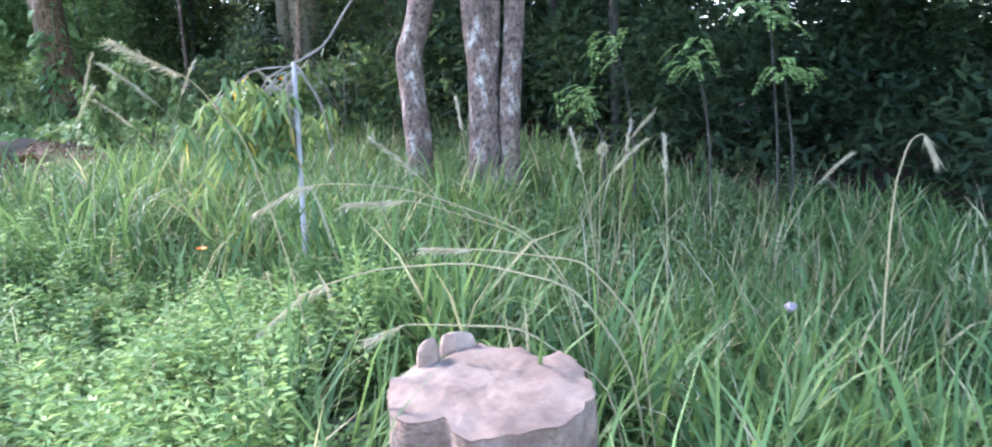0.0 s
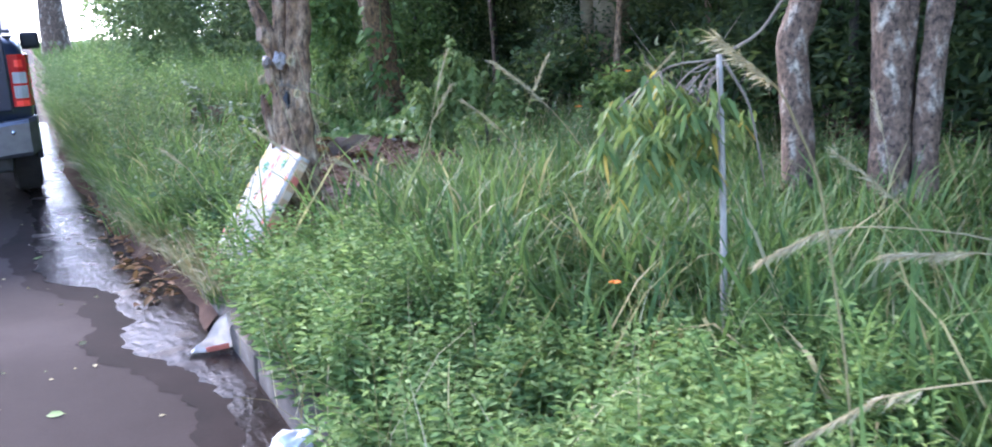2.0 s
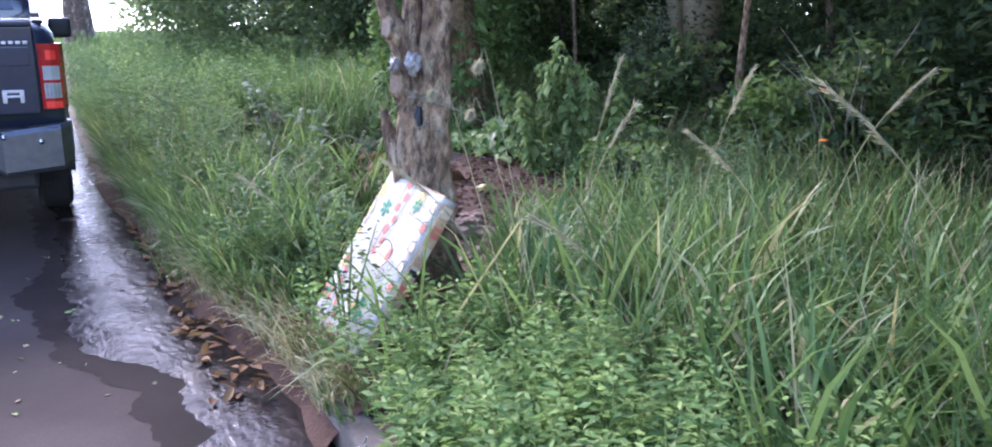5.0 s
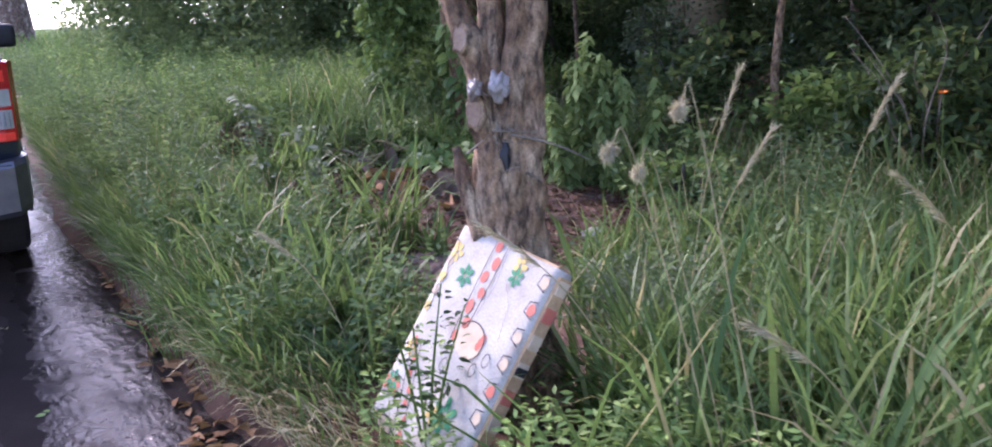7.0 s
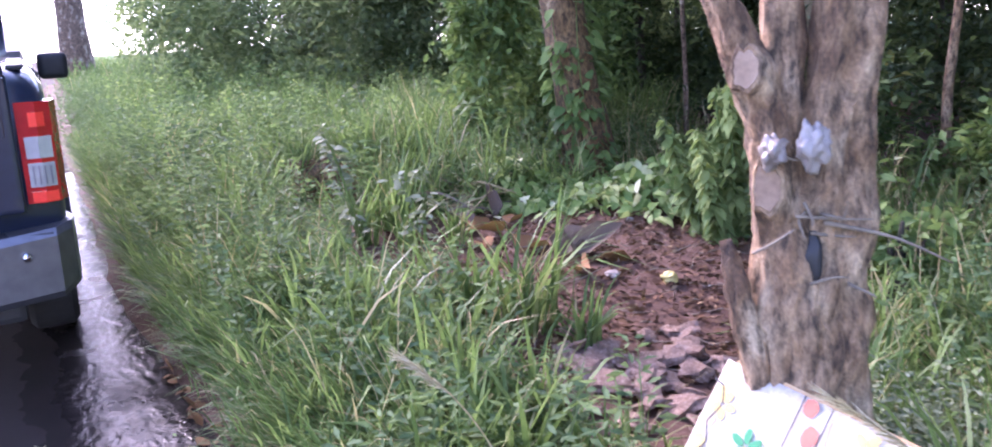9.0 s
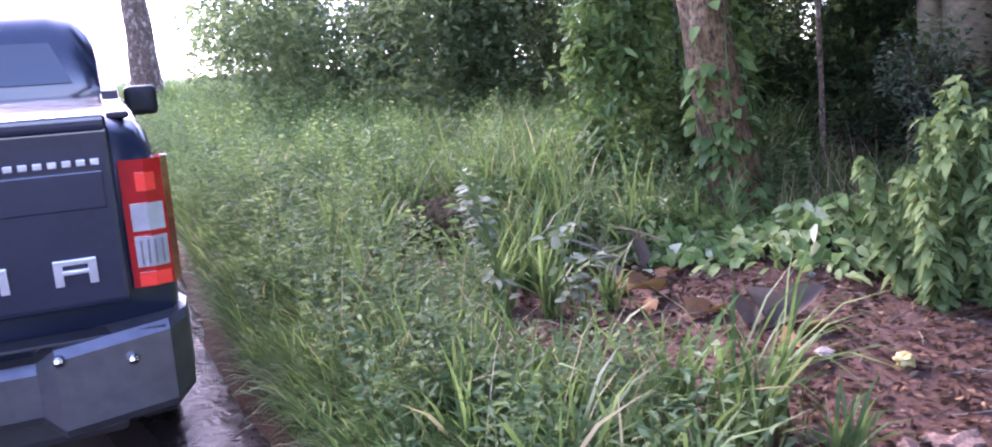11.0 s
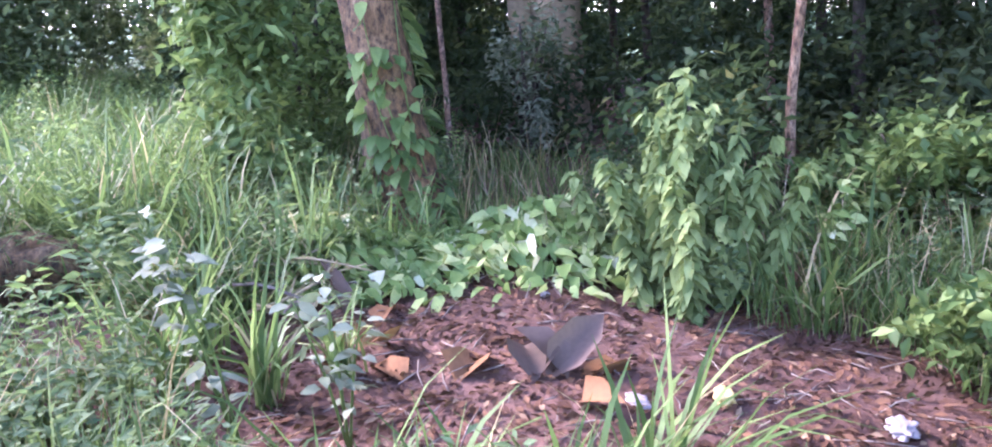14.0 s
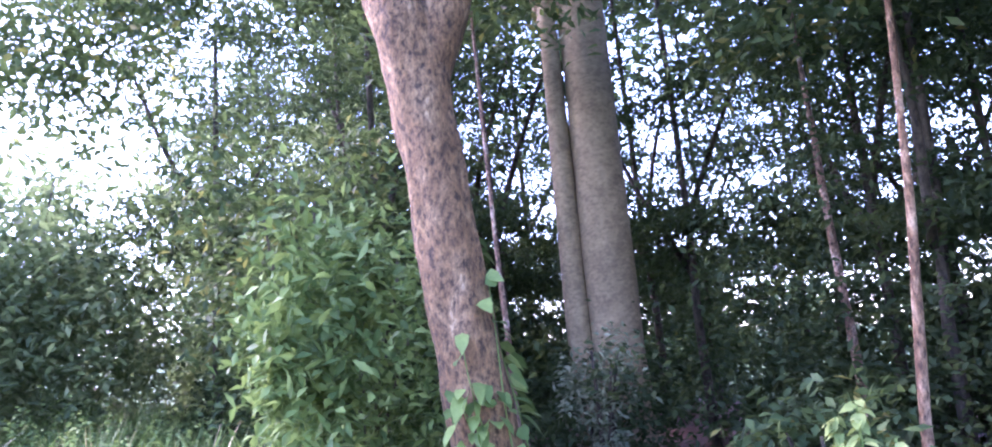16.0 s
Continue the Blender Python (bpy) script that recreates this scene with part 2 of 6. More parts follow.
def water():
    m, n, l, p = nodes_of("puddle_water")
    l.new(ramp(n, l, noise_node(n, l, 2.5, 4), [(0.35, (0.016, 0.012, 0.010)), (0.65, (0.03, 0.022, 0.018))]), p.inputs["Base Color"])
    l.new(ramp(n, l, noise_node(n, l, 5, 5), [(0.36, (0.04, 0.04, 0.04)), (0.55, (0.14, 0.14, 0.14)), (0.70, (0.4, 0.4, 0.4))]), p.inputs["Roughness"])
    p.inputs["IOR"].default_value = 1.33
    l.new(ramp(n, l, noise_node(n, l, 3.2, 5, (1.2, 0.8, 1)), [(0.34, (0.06, 0.06, 0.06)), (0.56, (0.27, 0.27, 0.27))]), p.inputs["Specular IOR Level"])
    bump(n, l, noise_node(n, l, 16, 5, (1.4, 0.7, 1)), 0.4, 0.02, p)
    return m


M_WATER = water()

# ---- builders ----
rng = np.random.default_rng(7)


def unit(a):
    return a / np.maximum(np.linalg.norm(a, axis=-1, keepdims=True), 1e-9)


def tri_mesh(name, V, T, material, smooth=False):
    V, T = np.asarray(V, np.float32), np.asarray(T, np.int32)
    me = bpy.data.meshes.new(name)
    me.vertices.add(len(V))
    me.vertices.foreach_set("co", V.ravel())
    me.loops.add(T.size)
    me.loops.foreach_set("vertex_index", T.ravel())
    me.polygons.add(len(T))
    me.polygons.foreach_set("loop_start", np.arange(0, T.size, 3, dtype=np.int32))
    if smooth:
        me.polygons.foreach_set("use_smooth", np.ones(len(T), bool))
    me.update(calc_edges=True)
    me.materials.append(material)
    return me


def put(name, V, T, material, parent=None, label="", smooth=False):
    ob = new(name, tri_mesh(name, V, T, material, smooth))
    if parent:
        ob.parent = parent
    return tagged(ob, label)


def part(name, bm, material, parent=None, label="", smooth=False, at=None):
    me = bpy.data.meshes.new(name)
    bm.normal_update()
    if smooth:
        for f in bm.faces:
            f.smooth = True
    bm.to_mesh(me)
    bm.free()
    me.materials.append(material)
    ob = new(name, me)
    if parent:
        ob.parent = parent
    if at is not None:
        ob.matrix_basis = at
    return tagged(ob, label)


def join(*sets):
    """Joins (V, T) pairs."""
    vs, ts, k = [], [], 0
    for v, t in sets:
        vs.append(np.asarray(v)), ts.append(np.asarray(t) + k)
        k += len(v)
    return np.concatenate(vs), np.concatenate(ts)


def kites(P, D, L, W, fold=0.25):
    """Cheap small leaves: two triangles folded at the rib."""
    n = len(P)
    D = unit(D)
    L, W = np.broadcast_to(L, n)[:, None], np.broadcast_to(W, n)[:, None]
    S = unit(np.cross(D, unit(rng.normal(size=(n, 3)) * 0.6 + [0, 0, 1])))
    N = np.cross(S, D)
    mid = P + D * L * 0.45 + N * W * fold
    V = np.stack([P, mid + S * W / 2, P + D * L, mid - S * W / 2], 1).reshape(-1, 3)
    i = np.arange(n)[:, None] * 4
    return V, np.concatenate([i + [0, 1, 2], i + [0, 2, 3]], 1).reshape(-1, 3)


def leaves(P, D, L, W, droop=0.3, fold=0.2):
    """Broad leaves: eight triangles, folded and drooping."""
    n = len(P)
    D = unit(D)
    L, W = np.broadcast_to(L, n)[:, None], np.broadcast_to(W, n)[:, None]
    up = unit(rng.normal(size=(n, 3)) * 0.5 + [0, 0, 1])
    S = unit(np.cross(D, up))
    N = np.cross(S, D)
    ax = [P + D * L * t - np.array([0, 0, 1]) * L * droop * t * t for t in (0, 0.3, 0.68, 1)]
    a0, a1, a2, a3 = ax
    w1, w2 = W * 0.5, W * 0.40 * rng.uniform(0.85, 1.15, (n, 1))
    V = np.stack([a0, a1, a2, a3, a1 + S * w1 + N * w1 * fold, a2 + S * w2 + N * w2 * fold, a1 - S * w1 + N * w1 * fold, a2 - S * w2 + N * w2 * fold], 1).reshape(-1, 3)
    i = np.arange(n)[:, None] * 8
    tris = [[0, 1, 4], [0, 6, 1], [1, 2, 5], [1, 5, 4], [1, 7, 2], [1, 6, 7], [2, 3, 5], [2, 7, 3]]
    return V, np.concatenate([i + t for t in tris], 1).reshape(-1, 3)


def blades(B, H, lean, W, az=None):
    """Grass blades: tapering strips that arch over. B: feet, H: lengths, lean: 0 upright to 1.5 arched over."""
    n = len(B)
    H, lean, W = (np.broadcast_to(a, n)[:, None] for a in (H, lean, W))
    az = rng.uniform(0, 2 * np.pi, n) if az is None else az
    h = np.stack([np.cos(az), np.sin(az), np.zeros(n)], 1)
    tw = az + rng.normal(0, 0.5, n) + np.pi / 2
    S = np.stack([np.cos(tw), np.sin(tw), rng.normal(0, 0.15, n)], 1)
    rows = []
    for t, w in ((0, 0.75), (0.38, 1.0), (0.74, 0.7), (1.0, 0)):
        a = lean * t
        c = B + h * H * np.where(lean > 0.02, (1 - np.cos(a)) / np.maximum(lean, 0.02), 0) + np.array([0, 0, 1]) * H * np.where(lean > 0.02, np.sin(a) / np.maximum(lean, 0.02), t)
        rows.append((c, S * W * 0.5 * w))
    V = np.stack([rows[0][0] - rows[0][1], rows[0][0] + rows[0][1], rows[1][0] - rows[1][1], rows[1][0] + rows[1][1], rows[2][0] - rows[2][1], rows[2][0] + rows[2][1], rows[3][0]], 1).reshape(-1, 3)
    i = np.arange(n)[:, None] * 7
    tris = [[0, 1, 3], [0, 3, 2], [2, 3, 5], [2, 5, 4], [4, 5, 6]]
    return V, np.concatenate([i + t for t in tris], 1).reshape(-1, 3)


def tube(points, radii, sides=12, rough=0.06, cap=True, seed=0, flute=0.0, steps=3):
    """A trunk, limb or stem: a rounded, uneven tube along a smoothed line."""
    pts, rad = np.asarray(points, float), np.asarray(radii, float)
    t = np.linspace(0, len(pts) - 1, (len(pts) - 1) * steps + 1)
    k = np.arange(len(pts))
    C = np.stack([np.interp(t, k, pts[:, a]) for a in range(3)], 1)
    R = np.interp(t, k, rad)
    if len(C) > 4:
        C[1:-1] = 0.25 * C[:-2] + 0.5 * C[1:-1] + 0.25 * C[2:]
    tan = unit(np.gradient(C, axis=0))
    ref = np.array([0.31, 0.95, 0.05]) if abs(tan[0][2]) > 0.7 else np.array([0, 0, 1.0])
    V = []
    for i, (c, r, d) in enumerate(zip(C, R, tan)):
        u = unit(np.cross(d, ref))
        v = np.cross(d, u)
        for s in range(sides):
            a = 2 * math.pi * s / sides
            q = noise.noise(Vector((math.cos(a) * 1.3 + seed, math.sin(a) * 1.3, i * 0.35))) * rough * 2
            q += noise.noise(Vector((math.cos(a) * 5 + seed, math.sin(a) * 5, i * 0.22))) * rough * 1.1
            q += flute * math.cos(3 * a + seed) + flute * 0.6 * math.cos(5 * a + 2 * seed + i * 0.1)
            if flute > 0.05:
                q += noise.noise(Vector((math.cos(a) * 11 + seed, math.sin(a) * 11, i * 0.5))) * rough * 0.7
            V.append(c + (u * math.cos(a) + v * math.sin(a)) * r * (1 + q))
    n, T = len(C), []
    for i in range(n - 1):
        for s in range(sides):
            a, b = i * sides + s, i * sides + (s + 1) % sides
            T += [(a, b, b + sides), (a, b + sides, a + sides)]
    if cap:
        for i, flip in ((0, True), (n - 1, False)):
            V.append(C[i])
            for s in range(sides):
                a, b = i * sides + s, i * sides + (s + 1) % sides
                T.append((b, a, len(V) - 1) if flip else (a, b, len(V) - 1))
    return np.array(V), np.array(T)


def box(x0, x1, y0, y1, z0, z1, bevel=0.0, seg=2):
    bm = bmesh.new()
    bmesh.ops.create_cube(bm, size=1)
    for v in bm.verts:
        v.co = ((x0 + x1) / 2 + v.co.x * (x1 - x0), (y0 + y1) / 2 + v.co.y * (y1 - y0), (z0 + z1) / 2 + v.co.z * (z1 - z0))
    if bevel:
        bmesh.ops.bevel(bm, geom=bm.edges[:], offset=bevel, segments=seg, affect="EDGES", profile=0.6)
    return bm


def loft(rings, close=True):
    """A bmesh skin over rings of equal length."""
    bm = bmesh.new()
    vs = [[bm.verts.new(p) for p in r] for r in rings]
    for a, b in zip(vs, vs[1:]):
        k = len(a)
        for i in range(k if close else k - 1):
            bm.faces.new((a[i], a[(i + 1) % k], b[(i + 1) % k], b[i]))
    if close:
        bm.faces.new(vs[0][::-1])
        bm.faces.new(vs[-1])
    bmesh.ops.recalc_face_normals(bm, faces=bm.faces[:])
    return bm


def empty(name, m, label, category, group=""):
    ob = new(name)
    ob.matrix_basis = m
    return tagged(ob, label, category, group)


SLOPE, KERB_X = 0.09, 0.68


def lie(y):
    """Height of the road, which climbs and then levels far off."""
    y = np.asarray(y, float)
    return SLOPE * (np.clip(y, -30, 45) + 12 * np.tanh((np.maximum(y, 45) - 45) / 12) + 12 * np.tanh((np.minimum(y, -30) + 30) / 12))


def verge(x, y):
    """Height of the soil beyond the kerb, with the low mound of dumped earth."""
    x, y = np.asarray(x, float), np.asarray(y, float)
    m = 0.10 * np.exp(-(((x - 3.0) / 0.9) ** 2 + ((y - 9.9) / 0.9) ** 2))
    wob = 0.03 * np.sin(x * 2.3 + y * 1.1) * np.sin(y * 1.7 - x)
    return lie(y) + np.where(x > 0.75, 0.115 + m + wob * (x > 1.1), -0.03)

# ---- ground, road, kerb, water ----
def ground_sheet():
    xs = np.concatenate([[-3000, -600, -120, -30, -8], np.linspace(-6.5, 0.55, 6), [0.745, 0.755], np.linspace(0.95, 7, 32), np.linspace(8, 20, 10), [30, 60, 150, 600, 3000]])
    ys = np.concatenate([[-3000, -600, -120, -60, -40], np.linspace(-30, -1, 12), np.linspace(0, 14, 72), np.linspace(15, 45, 24), [52, 60, 80, 150, 600, 3000]])
    X, Y = np.meshgrid(xs, ys, indexing="ij")
    V = np.stack([X, Y, verge(X, Y)], -1).reshape(-1, 3)
    w = len(ys)
    i, j = np.meshgrid(np.arange(len(xs) - 1), np.arange(w - 1), indexing="ij")
    a = (i * w + j).ravel()[:, None]
    T = np.concatenate([a + [0, w, w + 1], a + [0, w + 1, 1]], 1).reshape(-1, 3)
    ob = put("ground", V, T, M_SOIL, smooth=True)
    return tagged(ob, "bare reddish-brown soil under grass and weeds", "ground", kind="structure")


ground_sheet()


def strip(name, xa, xb, ys, lift, material, nx=6):
    """A sheet that lies on the road between two edges, each a function of y."""
    V, T = [], []
    for y in ys:
        for k in range(nx):
            V.append((xa(y) + (xb(y) - xa(y)) * k / (nx - 1), y, float(lie(y)) + lift))
    for i in range(len(ys) - 1):
        for k in range(nx - 1):
            a = i * nx + k
            T += [(a, a + 1, a + nx + 1), (a, a + nx + 1, a + nx)]
    return put(name, V, T, material, smooth=True)


tagged(strip("road", lambda y: -6.2, lambda y: KERB_X, np.concatenate([np.linspace(-40, 50, 91), [56, 64, 80, 110]]), 0.0, M_ASPHALT, 8),
       "worn brownish-grey asphalt road, damp along the gutter", "road", kind="structure")


def n1(v, s):
    return noise.noise(Vector((v, s, 0.3)))


def water_left(y):
    k = 0.5 if y < 5.1 else (0.5 - 0.25 * min(1, (y - 5.1) / 0.5) if y < 6.6 else max(-0.12, 0.25 - 0.6 * (y - 6.6)))
    return k + 0.07 * n1(y * 3, 1.0) + 0.05 * n1(y * 9, 2.0) + 0.03 * n1(y * 23, 4.0)


def water_right(y):
    k = 0.665 if y < 5.6 else 0.62 if y < 6.9 else max(0.36, 0.62 - 0.35 * (y - 6.9))
    return min(0.672, k + 0.03 * n1(y * 2.5, 5.0) + 0.02 * n1(y * 8, 7.0))


def damp_left(y):
    return water_left(y) - 0.16 - 0.10 * n1(y * 1.3, 9.0) - 0.05 * n1(y * 6, 11.0)


tagged(strip("damp_asphalt", damp_left, lambda y: KERB_X, np.linspace(0.3, 17, 560), 0.0025, M_DAMP, 5), "dark damp asphalt beside the gutter water", "road", kind="structure")
tagged(strip("puddle", water_left, water_right, np.linspace(0.5, 16, 520), 0.005, M_WATER, 5),
       "shallow run of water along the gutter reflecting the sky", "puddle", kind="structure")

def meadow():
    """The open grassland past the wood and up the road."""
    for x0, x1, y0, y1 in ((17, 3000, -200, 3000), (0.85, 17, 15.5, 3000), (-3000, -6.25, -200, 3000)):
        xs = np.concatenate([[x0] if x0 < -60 else [], np.linspace(max(x0, -60), min(x1, 60), 12), [x1] if x1 > 60 else []])
        ys = np.concatenate([np.linspace(y0, 60, 40), [80, 200, 3000]])
        X, Y = np.meshgrid(xs, ys, indexing="ij")
        V = np.stack([X, Y, verge(X, Y) + 0.03], -1).reshape(-1, 3)
        w = len(ys)
        i, j = np.meshgrid(np.arange(len(xs) - 1), np.arange(w - 1), indexing="ij")
        k = (i * w + j).ravel()[:, None]
        tagged(put("meadow", V, np.concatenate([k + [0, w, w + 1], k + [0, w + 1, 1]], 1).reshape(-1, 3), M_MEADOW, smooth=True), "open green grassland", "meadow", kind="structure")


meadow()


def bank():
    """Soil and rotted leaves washed over the kerb where the verge is overgrown."""
    ys = np.linspace(5.75, 30, 120)
    prof = [(0.0, -0.02), (0.08, 0.06), (0.17, 0.135), (0.30, 0.165), (0.50, 0.16), (0.62, 0.10)]
    V, T = [], []
    for y in ys:
        x0 = (0.60 - 0.20 * min(1, max(0, (y - 6.3) / 1.2)) - 0.17 * min(1, max(0, (y - 8.6) / 2))) + 0.05 * noise.noise(Vector((y * 1.9, 3.3, 0))) + 0.03 * noise.noise(Vector((y * 6, 1.3, 0)))
        for dx, dz in prof:
            V.append((x0 + dx, y, float(lie(y)) + dz + 0.02 * noise.noise(Vector((dx * 9, y * 5, 1)))))
    k = len(prof)
    for i in range(len(ys) - 1):
        for j in range(k - 1):
            a = i * k + j
            T += [(a, a + 1, a + k + 1), (a, a + k + 1, a + k)]
    tagged(put("soil_bank", V, T, M_MUD, smooth=True), "bank of washed soil over the kerb", "ground", kind="structure")


bank()

kerb = new("kerb")
tagged(kerb, "low weathered concrete kerb, half overgrown", "kerb", kind="structure")


def kerb_stone():
    bm = box(0, 0.115, 0, 0.985, -0.12, 0.125, 0.014)
    bmesh.ops.subdivide_edges(bm, edges=[e for e in bm.edges if abs(e.verts[0].co.y - e.verts[1].co.y) > 0.5], cuts=3)
    for v in bm.verts:
        v.co += Vector((noise.noise(v.co * 9), 0, noise.noise(v.co * 7 + Vector((3, 1, 2))))) * 0.008
    me = bpy.data.meshes.new("kerb_stone")
    bm.to_mesh(me)
    bm.free()
    me.materials.append(M_KERB)
    return me


stone_mesh = kerb_stone()
for i in range(-6, 30):
    ob = new("kerb_stone", stone_mesh)
    ob.parent = kerb
    ob.matrix_basis = pose(KERB_X + 0.006 * math.sin(i * 2.1), i, SLOPE * i + 0.002 * math.sin(i * 1.3), math.degrees(math.atan(SLOPE)), 0, 0.3 * math.sin(i * 1.7))


# ---- pickup truck ----
def pickup():
    t = empty("pickup_truck", pose(-0.895, 9.27, float(lie(9.27)), math.degrees(math.atan(SLOPE))), "dark blue double-cab pickup truck parked facing uphill, seen from behind", "pickup truck")

    def section(y, hw, z0, z1, tuck, r=0.10):
        """A rounded cross section of the body, bottom to top and back."""
        half = [(hw - 0.06, z0), (hw - 0.01, z0 + 0.06), (hw + 0.0, z0 + 0.35 * (z1 - z0)), (hw - tuck * 0.2, z0 + 0.65 * (z1 - z0)), (hw - tuck * 0.55, z1 - r), (hw - tuck * 0.75 - r * 0.3, z1 - r * 0.3), (hw - tuck - r, z1)]
        return [Vector((x, y, z)) for x, z in half] + [Vector((-x, y, z)) for x, z in reversed(half)]

    rings = [section(0.13, 0.885, 0.60, 1.40, 0.04), section(0.20, 0.912, 0.58, 1.45, 0.05), section(0.7, 0.925, 0.56, 1.46, 0.05), section(1.2, 0.93, 0.56, 1.46, 0.05), section(1.75, 0.925, 0.56, 1.46, 0.05)]
    part("bed", loft(rings), M_PAINT, t, smooth=True)
    rings = [section(1.77, 0.92, 0.45, 1.22, 0.05), section(2.4, 0.925, 0.42, 1.22, 0.05), section(3.6, 0.925, 0.42, 1.20, 0.05), section(4.0, 0.92, 0.45, 1.18, 0.06), section(4.9, 0.90, 0.5, 1.12, 0.08), section(5.25, 0.82, 0.52, 0.98, 0.10)]
    part("body", loft(rings), M_PAINT, t, smooth=True)
    rings = [section(1.80, 0.86, 1.18, 1.50, 0.10, 0.06), section(1.86, 0.85, 1.18, 1.76, 0.18, 0.08), section(2.05, 0.85, 1.18, 1.87, 0.19, 0.10), section(2.9, 0.86, 1.18, 1.89, 0.19, 0.10), section(3.35, 0.86, 1.18, 1.74, 0.20, 0.10), section(4.0, 0.87, 1.17, 1.24, 0.12, 0.05)]
    cabin = part("cab", loft(rings), M_PAINT, t, smooth=True)
    glass = [[Vector((-0.66, 1.785, 1.52)), Vector((0.66, 1.785, 1.52)), Vector((0.56, 1.865, 1.76)), Vector((-0.56, 1.865, 1.76))], [Vector((-0.66, 1.80, 1.52)), Vector((0.66, 1.80, 1.52)), Vector((0.56, 1.88, 1.76)), Vector((-0.56, 1.88, 1.76))]]
    part("rear_window", loft(glass), M_GLASS, cabin, "dark tinted rear window")
    for s in (-1, 1):
        g = [[Vector((s * x, y, z)) for y, z, x in ((2.0, 1.26, 0.868), (3.3, 1.26, 0.868), (2.95, 1.70, 0.745), (2.15, 1.70, 0.745))], [Vector((s * (x - 0.02), y, z)) for y, z, x in ((2.0, 1.26, 0.868), (3.3, 1.26, 0.868), (2.95, 1.70, 0.745), (2.15, 1.70, 0.745))]]
        part("side_window", loft(g), M_GLASS, cabin, "dark tinted side window")
        arm = part("mirror", box(s * 1.02 - 0.10, s * 1.02 + 0.10, 3.18, 3.30, 1.24, 1.43, 0.045, 3), M_BLACK, t, "dark door mirror", smooth=True)
        part("mirror_arm", box(min(s * 0.86, s * 0.96), max(s * 0.86, s * 0.96), 3.2, 3.27, 1.26, 1.30, 0.01), M_BLACK, arm)
        part("rail", box(s * 0.80 - 0.035, s * 0.80 + 0.035, 0.22, 1.74, 1.445, 1.468, 0.010), M_BLACK, t, "black bed rail")
        part("sports_bar", loft([[Vector((s * 0.80 + a, y, z)) for a, z in ((-0.03, z0 - 0.02), (0.03, z0 - 0.02), (0.03, z0 + 0.02), (-0.03, z0 + 0.02))] for y, z0 in ((1.05, 1.48), (1.35, 1.62), (1.70, 1.70))]), M_PAINT, t)
        lamp = part("tail_light", loft([[Vector((s * x, y, z)) for x, y in ((0.775, 0.120), (0.85, 0.112), (0.905, 0.135), (0.930, 0.20), (0.90, 0.23), (0.775, 0.16))] for z in (0.895, 0.91, 1.05, 1.20, 1.31, 1.318)]), M_RED, t, "red tail light with two clear reversing lenses")
        for z0, z1, mat_, nm in ((0.965, 1.065, M_CLEAR, "clear_lens"), (1.085, 1.175, M_CLEAR, "clear_lens"), (0.900, 0.945, M_ORANGERED, "reflector"), (1.215, 1.275, M_ORANGERED, "brake_lens")):
            x0, x1 = (0.795, 0.895) if nm != "brake_lens" else (0.82, 0.88)
            bm = loft([[Vector((s * x, y, z)) for x, y in ((x0, 0.118), (x0, 0.106), ((x0 + x1) / 2, 0.102), (x1, 0.118), (x1, 0.14))] for z in (z0, z0 + 0.008, z1 - 0.008, z1)])
            part(nm, bm, mat_, lamp)
        for k in range(4):
            part("lens_rib", box(s * (0.812 + 0.022 * k) - 0.003, s * (0.812 + 0.022 * k) + 0.003, 0.098, 0.108, 0.975, 1.055), M_BUMPER, lamp)
        for y in (1.27, 4.45):
            wheel = part("wheel", ring_bm(0.27, 0.385, 0.24, 40), M_TYRE, t, "black rubber tyre on alloy rim", at=pose(s * 0.80, y, 0.385, 0, 90, 0))
            part("rim", ring_bm(0.05, 0.275, 0.20, 24), M_CHROME, wheel, "alloy rim")
            arch = loft([[Vector((s * x, y + r * math.cos(a), 0.40 + r * math.sin(a))) for a in np.linspace(-0.1, math.pi + 0.1, 15)] + [Vector((s * x, y + (r - 0.045) * math.cos(a), 0.40 + (r - 0.045) * math.sin(a))) for a in np.linspace(math.pi + 0.1, -0.1, 15)] for x, r in ((0.90, 0.46), (0.945, 0.47), (0.95, 0.45))])
            part("wheel_arch", arch, M_BLACK, t, "dark flared wheel arch")
    gate = part("tailgate", box(-0.765, 0.765, 0.085, 0.15, 0.86, 1.44, 0.022, 3), M_PAINT, t)
    part("tailgate_spoiler", box(-0.76, 0.76, 0.055, 0.17, 1.425, 1.475, 0.018, 3), M_PAINT, gate)
    part("gate_step", box(-0.73, 0.73, 0.078, 0.09, 1.18, 1.30, 0.005), M_PAINT, gate)
    for k in range(8):
        part("badge_bar", box(0.42 + 0.040 * k, 0.446 + 0.040 * k, 0.072, 0.079, 1.318, 1.338, 0.003), M_SILVER, gate, "small silver badge bars")
    for k in range(6):
        x = -0.70 + k * 0.25
        for bx in ((x, x + 0.125, 1.010, 1.028), (x + 0.02, x + 0.11, 0.980, 0.994), (x, x + 0.026, 0.945, 1.02), (x + 0.099, x + 0.125, 0.945, 1.02)):
            part("badge_bar", box(bx[0], bx[1], 0.074, 0.087, bx[2], bx[3], 0.003), M_SILVER, gate, "silver letter-like badge bars")
    part("chrome_strip", box(-0.45, 0.30, 0.070, 0.088, 0.905, 0.945, 0.008), M_CHROME, gate, "chrome strip")
    rings = []
